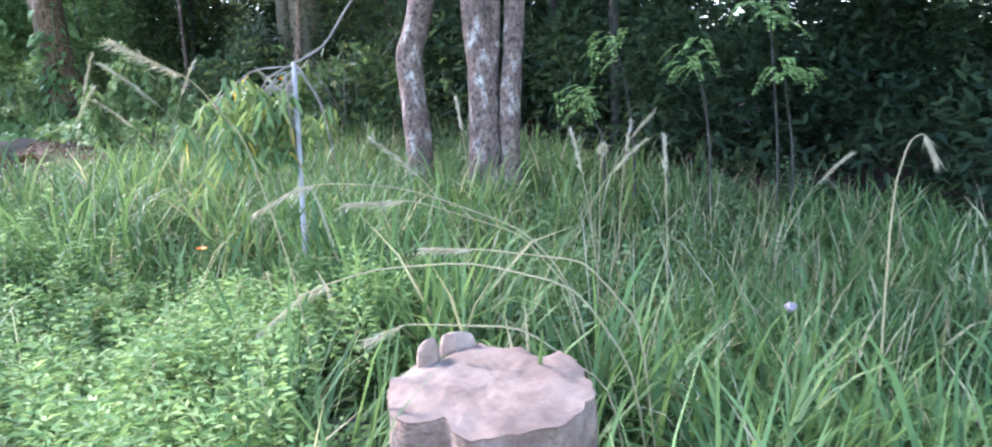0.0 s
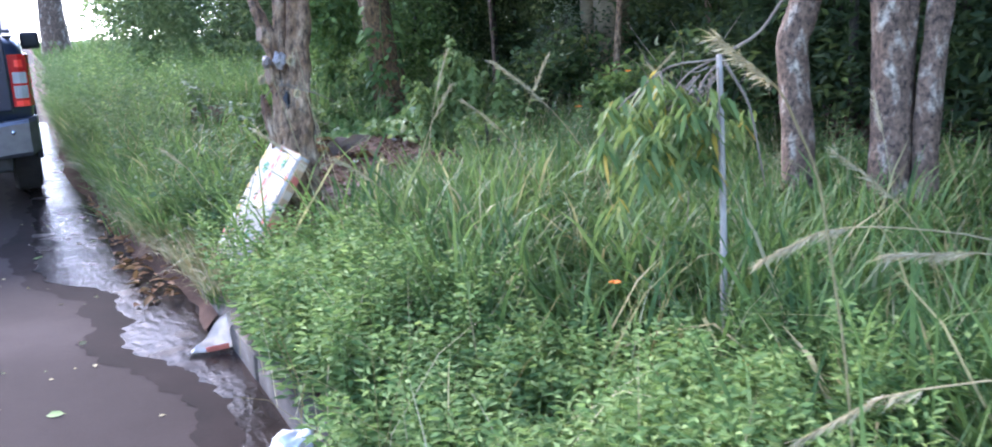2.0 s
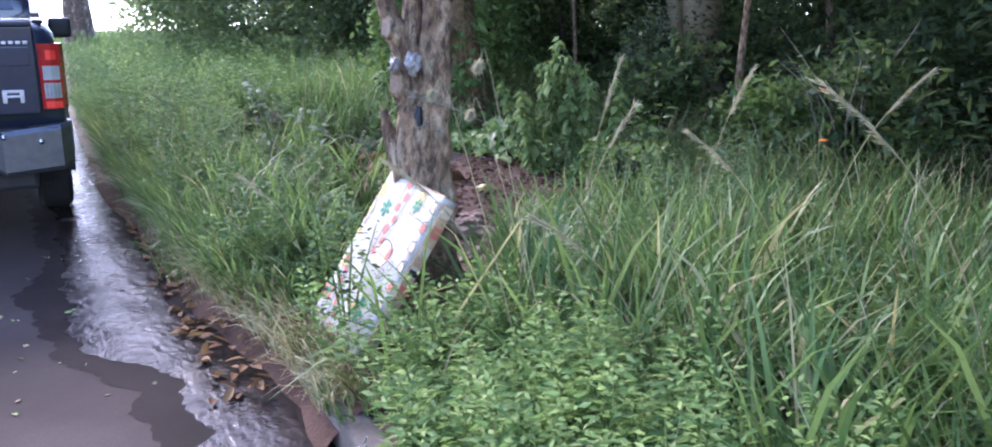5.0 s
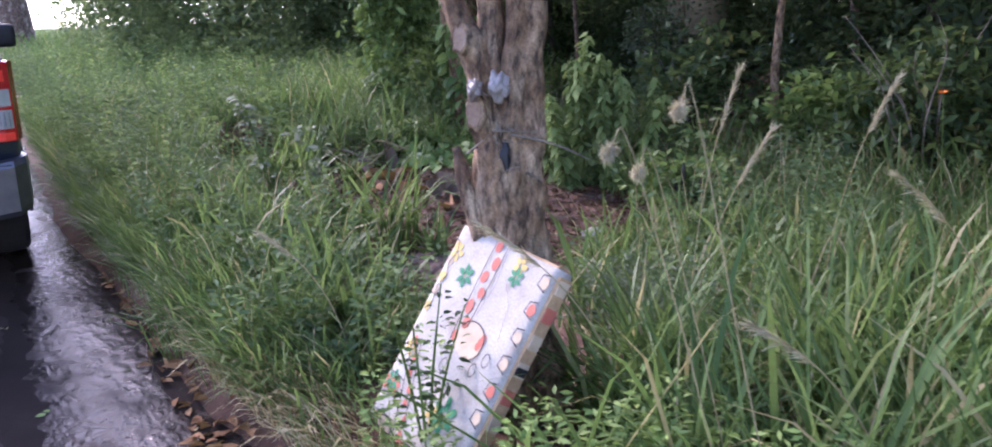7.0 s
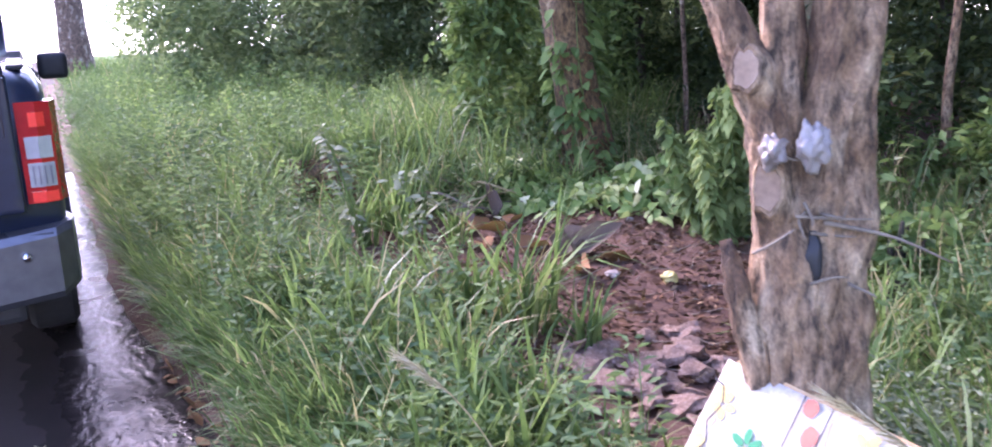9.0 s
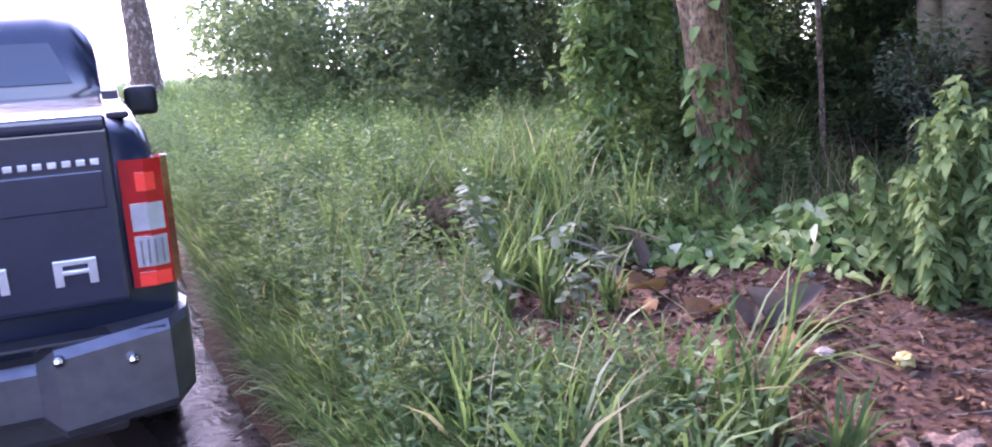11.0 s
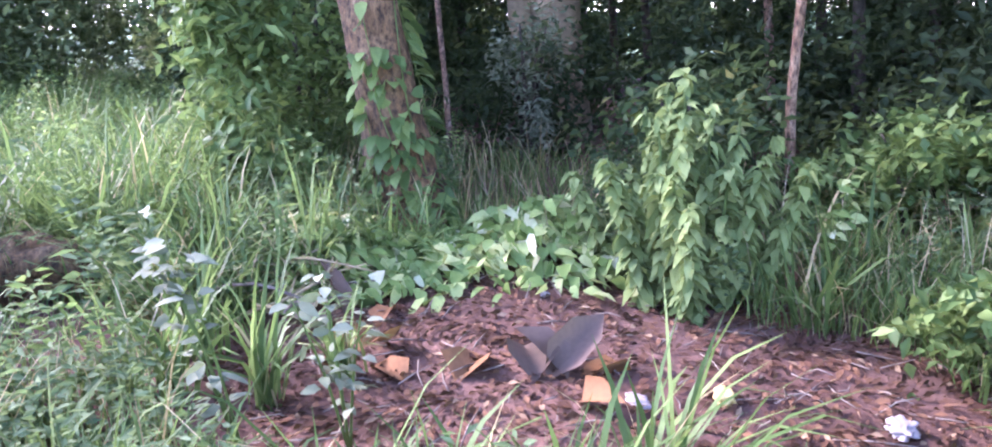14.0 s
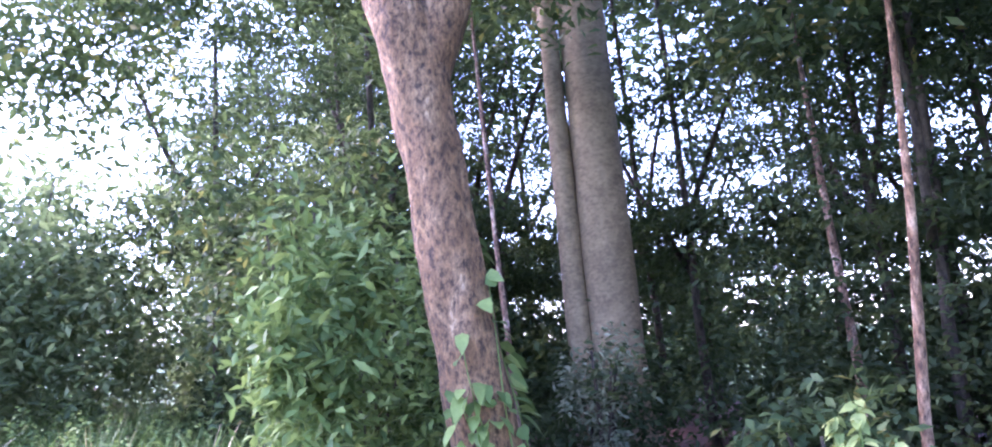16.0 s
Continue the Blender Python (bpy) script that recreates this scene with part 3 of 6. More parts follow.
    for x, y, z0, z1 in ((-0.94, 0.24, 0.56, 0.80), (-0.925, 0.10, 0.53, 0.81), (-0.86, 0.015, 0.50, 0.80), (-0.52, -0.03, 0.48, 0.77), (-0.46, 0.03, 0.52, 0.72), (0.46, 0.03, 0.52, 0.72), (0.52, -0.03, 0.48, 0.77), (0.86, 0.015, 0.50, 0.80), (0.925, 0.10, 0.53, 0.81), (0.94, 0.24, 0.56, 0.80)):
        rings.append([Vector((x, y + 0.02, z0)), Vector((x, y, z0 + 0.03)), Vector((x, y, z1 - 0.03)), Vector((x, y + 0.025, z1)), Vector((x * 0.97, y + 0.14, z1)), Vector((x * 0.97, y + 0.14, z0))])
    bumper = part("bumper", loft(rings), M_BUMPER, t, "dull grey wrap-round rear bumper")
    part("bumper_step", box(-0.85, 0.85, 0.02, 0.12, 0.772, 0.785, 0.004), M_BLACK, bumper)
    for s in (-1, 1):
        for x, z in ((0.74, 0.70), (0.53, 0.74)):
            bm = bmesh.new()
            bmesh.ops.create_uvsphere(bm, u_segments=10, v_segments=6, radius=0.02, matrix=Matrix.Translation((s * x, -0.012 if x > 0.6 else -0.028, z)))
            part("parking_sensor", bm, M_CHROME, bumper, "round silver sensor")
    plate = part("licence_plate", box(-0.20, 0.20, 0.012, 0.026, 0.545, 0.675, 0.004), M_PLATE, t, "white licence plate with blue band")
    part("plate_band", box(-0.195, 0.195, 0.008, 0.0125, 0.640, 0.672), M_PLATE_BLUE, plate)
    for k in range(6):
        part("plate_mark", box(-0.18 + 0.053 * k, -0.145 + 0.053 * k, 0.008, 0.0125, 0.56, 0.63), M_INK, plate)
    cu = bpy.data.curves.new("plate_figure", "FONT")
    cu.body, cu.size, cu.extrude = "7", 0.10, 0.002
    me = bpy.data.meshes.new_from_object(bpy.data.objects.new("tmp", cu))
    me.materials.append(M_INK)
    fig = new("plate_figure", me)
    fig.parent = plate
    fig.matrix_basis = pose(0.145, 0.010, 0.56, 90, 0, 0)
    part("underbody", box(-0.7, 0.7, 0.3, 4.9, 0.33, 0.58, 0.03), M_BLACK, t)
    return t


def ring_bm(r0, r1, width, k):
    """A wheel-like ring about z with rounded shoulders."""
    prof = [(r0, -width / 2 + 0.02), (r1 * 0.9, -width / 2), (r1 * 0.985, -width / 2 + 0.03), (r1, 0), (r1 * 0.985, width / 2 - 0.03), (r1 * 0.9, width / 2), (r0, width / 2 - 0.02)]
    bm = bmesh.new()
    rings = [[bm.verts.new((r * math.cos(2 * math.pi * i / k), r * math.sin(2 * math.pi * i / k), z)) for r, z in prof] for i in range(k)]
    for i in range(k):
        a, b = rings[i], rings[(i + 1) % k]
        for j in range(len(prof)):
            q = (j + 1) % len(prof)
            bm.faces.new((a[j], a[q], b[q], b[j]))
    bmesh.ops.recalc_face_normals(bm, faces=bm.faces[:])
    return bm


pickup()


# ---- trees ----
def cloud(n, centre, size, lump=9, seed=0, flat=0.5):
    """n places in lumps inside an ellipsoid, so that the outline is uneven and has gaps."""
    r = np.random.default_rng(seed)
    c = r.normal(size=(lump, 3))
    c = unit(c) * r.uniform(0.25, 0.95, (lump, 1)) * np.array(size)
    which = r.integers(0, lump, n)
    spread = np.array(size) * r.uniform(0.22, 0.42, (lump, 1))
    return np.array(centre) + c[which] + r.normal(size=(n, 3)) * spread[which] * 0.6


def layers(n, centre, size, lump=30, seed=0):
    """n places in flat drooping sprays inside an ellipsoid, as on spreading boughs."""
    r = np.random.default_rng(seed)
    c = unit(r.normal(size=(lump, 3))) * r.uniform(0.15, 1.0, (lump, 1)) * np.array(size)
    which = r.integers(0, lump, n)
    reach = r.uniform(0.3, 0.8, lump)[which] * np.sqrt(r.random(n))
    a = r.uniform(0, 6.28, n)
    off = np.stack([reach * np.cos(a), reach * np.sin(a), -0.35 * reach ** 2 + r.normal(0, 0.05, n)], 1)
    return np.array(centre) + c[which] + off


def out_dir(n, down=0.35, seed=0):
    d = np.random.default_rng(seed).normal(size=(n, 3))
    d[:, 2] = d[:, 2] * 0.6 - down
    return d


def tree(name, x, y, line, radii, material, label, crowns=(), leaf=None, sides=14, limbs=(), flute=0.0, rough=0.08, group="", seed=1, sprays=0):
    z = float(verge(x, y))
    t = empty(name, pose(x, y, z), label, "tree", group)
    put("trunk", *tube([(0, 0, -0.1)] + list(line), [radii[0] * 1.25] + list(radii), sides, rough, seed=seed, flute=flute, steps=6), material, t, smooth=True)
    for pts, rad in limbs:
        put("limb", *tube(pts, rad, 9, 0.1, seed=seed + 3, steps=4), material, t, smooth=True)
    for k, (n, c, s, L, W) in enumerate(crowns):
        P = layers(n, c, s, sprays, seed * 13 + k) if sprays else cloud(n, c, s, 14, seed * 13 + k)
        put("crown", *kites(P, out_dir(n, 0.35, seed + k), rng.uniform(0.7, 1.2, n) * L, W), leaf or M_CANOPY, t)
    return t


# lopped tree beside the kerb: two fused stems, cut stubs, a hole
def lopped_tree():
    x, y = 1.425, 6.575
    t = empty("lopped_tree", pose(x, y, float(verge(x, y))), "old lopped tree with furrowed brown bark, cut stubs and a hollow", "tree")

    def at(lat, h, near=0.0):
        """A place on the tree: along its broad side, up, and towards the road."""
        return np.array((0.885 * lat - 0.465 * near, -0.465 * lat - 0.885 * near, h))

    def stem(name, pts, rad, sides, seed, flute=0.09):
        return put(name, *tube([at(*p) for p in pts], rad, sides, 0.16, seed=seed, flute=flute, steps=9), M_BARK_SPLIT, t, smooth=True)

    stem("trunk", [(0, -0.1), (0.0, 0.05), (0.0, 0.35), (0.01, 0.7), (0.045, 1.05), (0.095, 1.5), (0.15, 2.1), (0.2, 3.0), (0.3, 4.4)], [0.21, 0.17, 0.115, 0.10, 0.078, 0.066, 0.062, 0.055, 0.04], 40, 5, 0.10)
    stem("stem", [(-0.04, 0.5, 0.01), (-0.06, 0.85, 0.02), (-0.055, 1.15, -0.03), (-0.03, 1.5, -0.05), (-0.015, 2.2, -0.1), (0.0, 3.4, -0.2)], [0.08, 0.075, 0.052, 0.046, 0.042, 0.03], 30, 14)
    stem("stem", [(-0.04, 0.6, 0.0), (-0.06, 0.95, 0.0), (-0.08, 1.2, 0.0), (-0.115, 1.36, -0.01), (-0.185, 1.55, -0.03), (-0.29, 2.1, -0.1), (-0.40, 3.2, -0.3)], [0.06, 0.06, 0.045, 0.046, 0.034, 0.03, 0.02], 24, 9)
    stem("buttress", [(-0.185, 1.0, 0.0), (-0.165, 0.88, 0.02), (-0.13, 0.72, 0.03), (-0.10, 0.45, 0.03), (-0.10, 0.1, 0.05)], [0.014, 0.030, 0.032, 0.036, 0.06], 18, 2)
    for p, q, d, rx, rz in ((at(-0.045, 0.84, 0.02), at(-0.118, 1.12, 0.085), at(-0.42, 0.10, 0.90), 0.036, 0.056), (at(-0.06, 1.14, 0.02), at(-0.150, 1.37, 0.060), at(-0.55, 0.15, 0.80), 0.036, 0.046)):
        d = Vector(unit(d))
        side = d.cross(Vector((0, 0, 1))).normalized()
        high = side.cross(d)
        p, q = Vector(p), Vector(q)

        def oval(c, k, wob):
            return [c + side * (rx * k * math.cos(a) * (1 + wob * noise.noise(Vector((3 * math.cos(a), 3 * math.sin(a), rx * 99))))) + high * (rz * k * math.sin(a) * (1 + wob * noise.noise(Vector((3 * math.cos(a), 3 * math.sin(a), 7))))) for a in np.linspace(0, 2 * math.pi, 22, endpoint=False)]

        stub = part("stub", loft([oval(p - d * 0.02, 1.0, 0.2), oval(p.lerp(q, 0.5) - d * 0.035, 1.15, 0.3), oval(q - d * 0.03, 1.12, 0.35), oval(q - d * 0.006, 1.10, 0.35), oval(q, 1.0, 0.35)]), M_BARK_SPLIT, t)
        part("cut_face", loft([oval(q - d * 0.002, 0.86, 0.35), oval(q + d * 0.003, 0.82, 0.35)]), M_SAWN, stub, "weathered reddish sawn face")
    # no recess is cut: the hollow's darkness is a black solid on the bark
    put("hollow", *tube([at(-0.02, 0.90, 0.075), at(-0.022, 0.96, 0.080), at(-0.016, 1.02, 0.068)], [0.006, 0.021, 0.009], 12, 0.45, steps=4), M_INK, t, "dark hollow in the bark")
    r2 = np.random.default_rng(3)
    for k in range(9):
        a = at(-0.05 + r2.normal() * 0.05, 1.03 + r2.normal() * 0.05, 0.085)
        b = a + at(0.02 + r2.normal() * 0.07, r2.normal() * 0.05, 0.02 + abs(r2.normal()) * 0.02)
        put("twig", *tube([a, (a + b) / 2 + r2.normal(size=3) * 0.015, b], [0.004, 0.003, 0.0015], 6, 0.1), M_DEADWOOD, t)
    put("twig", *tube([at(0.0, 1.04, 0.09), at(0.15, 1.0, 0.09), at(0.28, 0.93, 0.08)], [0.006, 0.004, 0.002], 6, 0.1), M_DEADWOOD, t)
    # unseen crown, made large to cast shade on the verge
    P = cloud(9000, (1.2, 0.3, 5.6), (2.4, 2.8, 1.0), 20, 21)
    put("crown", *kites(P, out_dir(len(P), 0.35, 5), 0.19, 0.09), M_CANOPY, t)
    return t


lopped_tree()

# The first, high crown is out of view and oversized to shade the grass.
tree("vine_tree", 4.00, 11.18, [(0.0, 0.01, 0), (-0.03, 0.035, 0.5), (-0.075, 0.09, 1.0), (-0.115, 0.155, 1.7), (-0.14, 0.21, 2.4), (-0.18, 0.27, 3.1), (-0.28, 0.38, 3.6), (-0.41, 0.54, 4.4), (-0.5, 0.7, 6.5)],
     [0.27, 0.22, 0.19, 0.18, 0.17, 0.19, 0.14, 0.12, 0.07], M_BARK_RED, "leaning reddish-barked tree with climbing vines at its foot",
     [(13000, (1.0, 0.6, 7.2), (3.8, 3.4, 1.3), 0.20, 0.10), (6500, (0.3, 4.6, 5.2), (2.0, 2.0, 1.9), 0.13, 0.06)], sides=24, flute=0.03,
     limbs=[([(-0.17, 0.25, 2.9), (-0.07, 0.10, 3.4), (0.05, -0.02, 4.1), (0.3, -0.2, 6.0)], [0.15, 0.14, 0.12, 0.06]), ([(-0.12, 0.22, 0.9), (-0.16, 0.16, 0.5), (-0.1, 0.1, 0.1)], [0.05, 0.08, 0.10])], seed=2)
tree("pale_tree", 8.45, 12.60, [(0.0, 0, 0), (0, 0, 1), (0, 0, 3), (0.03, 0, 5), (0.05, 0, 7.5), (0.1, 0, 10)], [0.34, 0.29, 0.275, 0.26, 0.24, 0.2], M_BARK_PALE,
     "thick smooth pale-barked tree trunk at the forest edge", [(6000, (0, 0, 8.5), (3, 3, 1.6), 0.17, 0.075)], sides=28, rough=0.03, seed=3)
tree("pale_tree", 8.22, 12.92, [(0.0, 0, 0), (0, 0, 1.5), (0.03, 0, 4), (0.06, 0, 7)], [0.15, 0.13, 0.11, 0.09], M_BARK_PALE, "slim pale-barked trunk close beside a thicker one", limbs=[([(0.04, 0, 4.6), (0.3, 0.3, 5.4), (0.5, 0.6, 6.6)], [0.05, 0.04, 0.02])], sides=16, rough=0.04, seed=4)
# Their crowns are unseen, spread wide to keep sky light off grass and shrubs.
for k, (x, y, r, line) in enumerate(((4.40, 5.20, 0.105, [(0, 0, 0), (0, 0, 0.7), (-0.03, 0.025, 1.22), (0.06, -0.05, 1.57), (0.10, -0.08, 2.2), (0.2, -0.1, 3.5), (0.3, 0, 6)]),
                                     (4.56, 4.62, 0.12, [(0, 0, 0), (0, 0, 0.7), (0.01, 0, 1.22), (-0.01, 0.01, 1.6), (-0.02, 0.02, 2.2), (-0.05, 0.05, 3.5), (0, 0.1, 6)]),
                                     (4.65, 4.45, 0.075, [(0, 0, 0), (0, 0, 0.7), (0.03, -0.03, 1.22), (0.055, -0.055, 1.6), (0.07, -0.07, 2.2), (0.1, -0.1, 3.5), (0.2, 0, 6)]))):
    tree("lichened_tree", x, y, line, [r * 1.2, r, r * 0.97, r * 0.98, r * 0.9, r * 0.8, r * 0.6], M_BARK_GREY, "slender tree trunk with mottled lichen-spotted bark",
         [(9000, (1.3, 0.6 + 0.9 * (1 - k), 5.2), (3.0, 3.0, 1.0), 0.22, 0.11)], group="lichened trees in the grass", seed=10 + k, flute=0.03, rough=0.1,
         limbs=[([(0.02, -0.02, 0.85), (0.06, -0.07, 1.3), (0.09, -0.10, 1.9), (0.12, -0.12, 2.9)], [0.06, 0.05, 0.045, 0.03])] if k == 1 else ())
for k, (x, y, r, dx) in enumerate(((6.10, 9.44, 0.040, 0.16), (8.3, 10.2, 0.05, -0.12), (6.16, 12.5, 0.028, 0.0), (7.3, 7.1, 0.05, 0.1), (9.3, 8.9, 0.06, -0.1), (7.0, 5.2, 0.05, 0.05))):
    side = -1.2 * dx if k == 0 else 0.05
    tree("sapling", x, y, [(0, 0, 0), (0.02, 0, 0.8), (dx * 0.3 + 0.02, side * 0.3, 1.5), (dx * 0.7, side * 0.7, 2.3), (dx, side, 3.4), (dx * 1.3, side * 1.4, 5)], [r, r * 0.95, r * 0.85, r * 0.75, r * 0.6, r * 0.3], M_BARK_SPLIT if k < 1 else M_BARK_GREY if k < 3 else M_BARK_DARK,
         "thin upright sapling trunk at the forest edge", [(1500, (dx, 0.1, 4.6), (1.3, 1.3, 0.9), 0.15, 0.06)], sides=9, group="saplings", seed=30 + k)
tree("roadside_tree", 1.15, 30.0, [(0, 0, 0), (0, 0, 2), (-0.1, 0, 4), (-0.2, 0, 7)], [0.42, 0.33, 0.27, 0.15], M_BARK_GREY, "stout roadside tree farther up the road", [(3500, (0.6, 0.5, 6.5), (3, 3, 1.6), 0.25, 0.12)], sides=12, seed=50)


def forest():
    """Trees of the dark wood: four kinds built once, then copied with their own turn and size."""
    kinds = []
    r = np.random.default_rng(11)
    for k in range(4):
        h = 6.8 + k * 0.7
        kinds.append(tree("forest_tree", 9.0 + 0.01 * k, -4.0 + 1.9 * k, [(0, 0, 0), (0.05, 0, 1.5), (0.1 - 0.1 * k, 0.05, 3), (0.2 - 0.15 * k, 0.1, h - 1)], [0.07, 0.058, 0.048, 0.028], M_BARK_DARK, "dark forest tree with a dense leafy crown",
                          [(3600, (0, 0, h - 0.8), (2.3, 2.3, 1.6), 0.12, 0.05), (2000, (-0.2, 0.0, 4.6), (2.1, 2.1, 1.3), 0.12, 0.05), (3600, (0.2, 0.1, 2.7), (2.0, 2.0, 1.2), 0.12, 0.05)], M_SHADED_LEAF, 9, group="forest trees", seed=60 + k, sprays=34,
                          limbs=[([(0.05, 0, 2.2), (0.5, 0.3, 3.2), (1.0, 0.5, 4.4)], [0.05, 0.04, 0.02]), ([(0.1, 0, 2.8), (-0.5, -0.2, 3.8), (-1.0, -0.6, 5)], [0.045, 0.035, 0.02])]))
    i = 0
    for gy in np.arange(-5, 33, 2.1):
        for gx in (7.8, 10.2, 12.6, 15.0):
            x, y = gx + r.uniform(-0.9, 0.9), gy + r.uniform(-0.8, 0.8)
            if y - 8.6 > 1.25 * x or (x - 8.4) ** 2 + (y - 12.8) ** 2 < 1.2 or (x < 8.2 and y < 13 and y > 2.5) or (x < 9.5 and 11.5 < y < 14):
                continue
            copy_thing(kinds[i % 4], pose(x, y, float(verge(x, y)), 0, 0, r.uniform(0, 360)))
            i += 1


forest()


def shrubs(name, count, x0, x1, y0, y1, h0, h1, n0, L, material, label, seed, skip=None):
    """A thicket: many leafy shrubs of uneven height grown into one another."""
    r = np.random.default_rng(seed)
    sets = []
    for k in range(count):
        x, y = r.uniform(x0, x1), r.uniform(y0, y1)
        if skip and skip(x, y):
            continue
        h = r.uniform(h0, h1)
        n = int(n0 * (0.7 + 0.6 * r.random()))
        P = cloud(n, (x, y, float(verge(x, y)) + h * 0.5), (r.uniform(0.6, 1.2), r.uniform(0.6, 1.2), h * 0.58), 8, seed * 1000 + k)
        P[:, 2] = np.maximum(P[:, 2], verge(P[:, 0], P[:, 1]))
        sets.append(kites(P, out_dir(n, 0.2, k), r.uniform(0.7, 1.3) * L, L * 0.42))
    tagged(put(name, *join(*sets), material), label, "undergrowth", kind="stuff")


def in_clearing(x, y):
    return x < 6.5 and 8.6 < y < 12.4


shrubs("undergrowth", 150, 6.4, 13, -5, 22, 0.6, 2.0, 420, 0.13, M_SHADED_LEAF, "dark tangled shrubs on the forest floor", 5, in_clearing)
shrubs("shade_shrubs", 46, 6.7, 9.2, 3.0, 13.0, 1.4, 2.7, 520, 0.12, M_SHADED_LEAF, "dark leafy shrubs at the edge of the wood", 9, lambda x, y: 9.0 < y < 10.9 and x < 8.5)
shrubs("forest_thicket", 52, 11, 17, -6, 26, 1.6, 3.0, 700, 0.19, M_SHADED_LEAF, "dense dark thicket inside the wood", 6)
shrubs("roadside_thicket", 62, 1.9, 10.5, 17.5, 28, 2.2, 3.7, 760, 0.15, M_HAZE_PALE, "thicket of tall bushes up the road, leaf colour paled for haze", 8, lambda x, y: y - 12.5 < 0.9 * (5 - x))
shrubs("far_thicket", 80, 18, 23, -8, 34, 1.6, 3.4, 520, 0.26, M_CANOPY, "sunlit leafy thicket beyond the wood", 7)


def shading_canopy():
    """A closed roof of leaves, added above the wood and grass edge for shade."""
    r = np.random.default_rng(31)
    n = 10000
    x, y = r.uniform(4.2, 18.5, n), r.uniform(-8, 24, n)
    # the part over the grass, x below 6.2, is unseen and only blocks sky light
    keep = (y - 8.6 < 1.0 * x) & ((x > 6.2) | (y < 8.0))
    x, y = x[keep], y[keep]
    P = np.stack([x, y, verge(x, y) + 7.6 + r.normal(0, 0.6, len(x)) + 0.5 * np.sin(x * 1.7) * np.cos(y * 1.3)], 1)
    tagged(put("added_shade_canopy", *kites(P, out_dir(len(x), 0.1, 6) * [1, 1, 0.4], r.uniform(0.3, 0.5, len(x)), 0.2), M_SHADED_LEAF), "leaf canopy added high over the wood and grass edge to shade them", "canopy", kind="stuff")


shading_canopy()


def bush(name, x, y, w, h, n, L, W, material, label, seed, lumps=16):
    z = float(verge(x, y))
    t = empty(name, pose(x, y, z), label, "bush")
    r = np.random.default_rng(seed)
    for k in range(5):
        a = r.uniform(0, 6.28)
        tip = (math.cos(a) * w * 0.5, math.sin(a) * w * 0.5, h * r.uniform(0.6, 0.9))
        put("stem", *tube([(0.1 * math.cos(a), 0.1 * math.sin(a), -0.05), (tip[0] * 0.4, tip[1] * 0.4, tip[2] * 0.5), tip], [0.035, 0.025, 0.01], 7, 0.1, steps=3), M_BARK_DARK, t, smooth=True)
    P = cloud(n, (0, 0, h * 0.52), (w, w, h * 0.5), lumps, seed)
    P[:, 2] = np.maximum(P[:, 2], 0.05)
    put("foliage", *kites(P, out_dir(n, 0.3, seed), r.uniform(0.7, 1.2, n) * L, W), material, t)
    return t


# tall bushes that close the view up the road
bush("tall_bush", 5.6, 19.5, 2.0, 4.2, 9000, 0.17, 0.07, M_HAZE_PALE, "tall dense dull green bush beyond the grass", 71)
bush("tall_bush", 8.2, 17.5, 1.9, 4.6, 8000, 0.17, 0.07, M_HAZE_PALE, "tall dense dull green bush beyond the grass", 72)
bush("tall_bush", 6.2, 15.0, 1.4, 3.4, 7000, 0.14, 0.06, M_CANOPY, "tall yellow-green bush at the forest edge", 74)
bush("tall_bush", 5.0, 13.2, 0.9, 2.4, 5200, 0.13, 0.05, M_VINE, "leafy green shrub beside the leaning tree", 75)
bush("grey_shrub", 7.1, 12.2, 0.45, 1.5, 1500, 0.10, 0.035, M_GREY, "grey-leaved shrub before the pale trunks", 76, 9)
bush("small_shrub", 5.9, 7.6, 0.8, 1.1, 2600, 0.12, 0.05, M_CANOPY, "leafy shrub in shade at the forest edge", 77)
bush("small_shrub", 5.6, 9.9, 0.7, 1.0, 2200, 0.12, 0.055, M_CANOPY, "leafy shrub in shade at the forest edge", 78)
bush("small_shrub", 5.8, 8.6, 0.8, 0.9, 2400, 0.11, 0.055, M_VINE, "low leafy shrub in shade at the forest edge", 79)
bush("small_shrub", 3.6, 8.0, 0.35, 0.55, 500, 0.09, 0.05, M_VINE, "small round-leaved shrub beside bare soil", 80)


# ---- verge plants ----
def bare(x, y):
    """Where the dumped earth lies open."""
    a = ((x - 2.75) / 1.35) ** 2 + ((y - 9.8) / 1.2) ** 2
    b = ((x - 2.0) / 0.62) ** 2 + ((y - 7.95) / 0.75) ** 2
    c = ((x - 3.0) / 0.8) ** 2 + ((y - 8.6) / 0.8) ** 2
    d = ((x - 1.7) / 0.4) ** 2 + ((y - 6.9) / 0.5) ** 2
    return np.minimum(np.minimum(a, b), np.minimum(c, d)) < 1


def scatter(n, x0, x1, y0, y1, seed):
    r = np.random.default_rng(seed)
    return r, r.uniform(x0, x1, n), r.uniform(y0, y1, n)


def feet(x, y):
    return np.stack([x, y, np.where(x > 0.76, verge(x, y), lie(y) + 0.115) - 0.01], 1)


def smooth_field(x, y, s=1.0, o=0.0):
    return 0.5 + 0.25 * (np.sin(x * 1.9 * s + o) * np.cos(y * 1.3 * s - o) + np.sin(x * 0.9 * s - y * 2.1 * s + 2 * o))


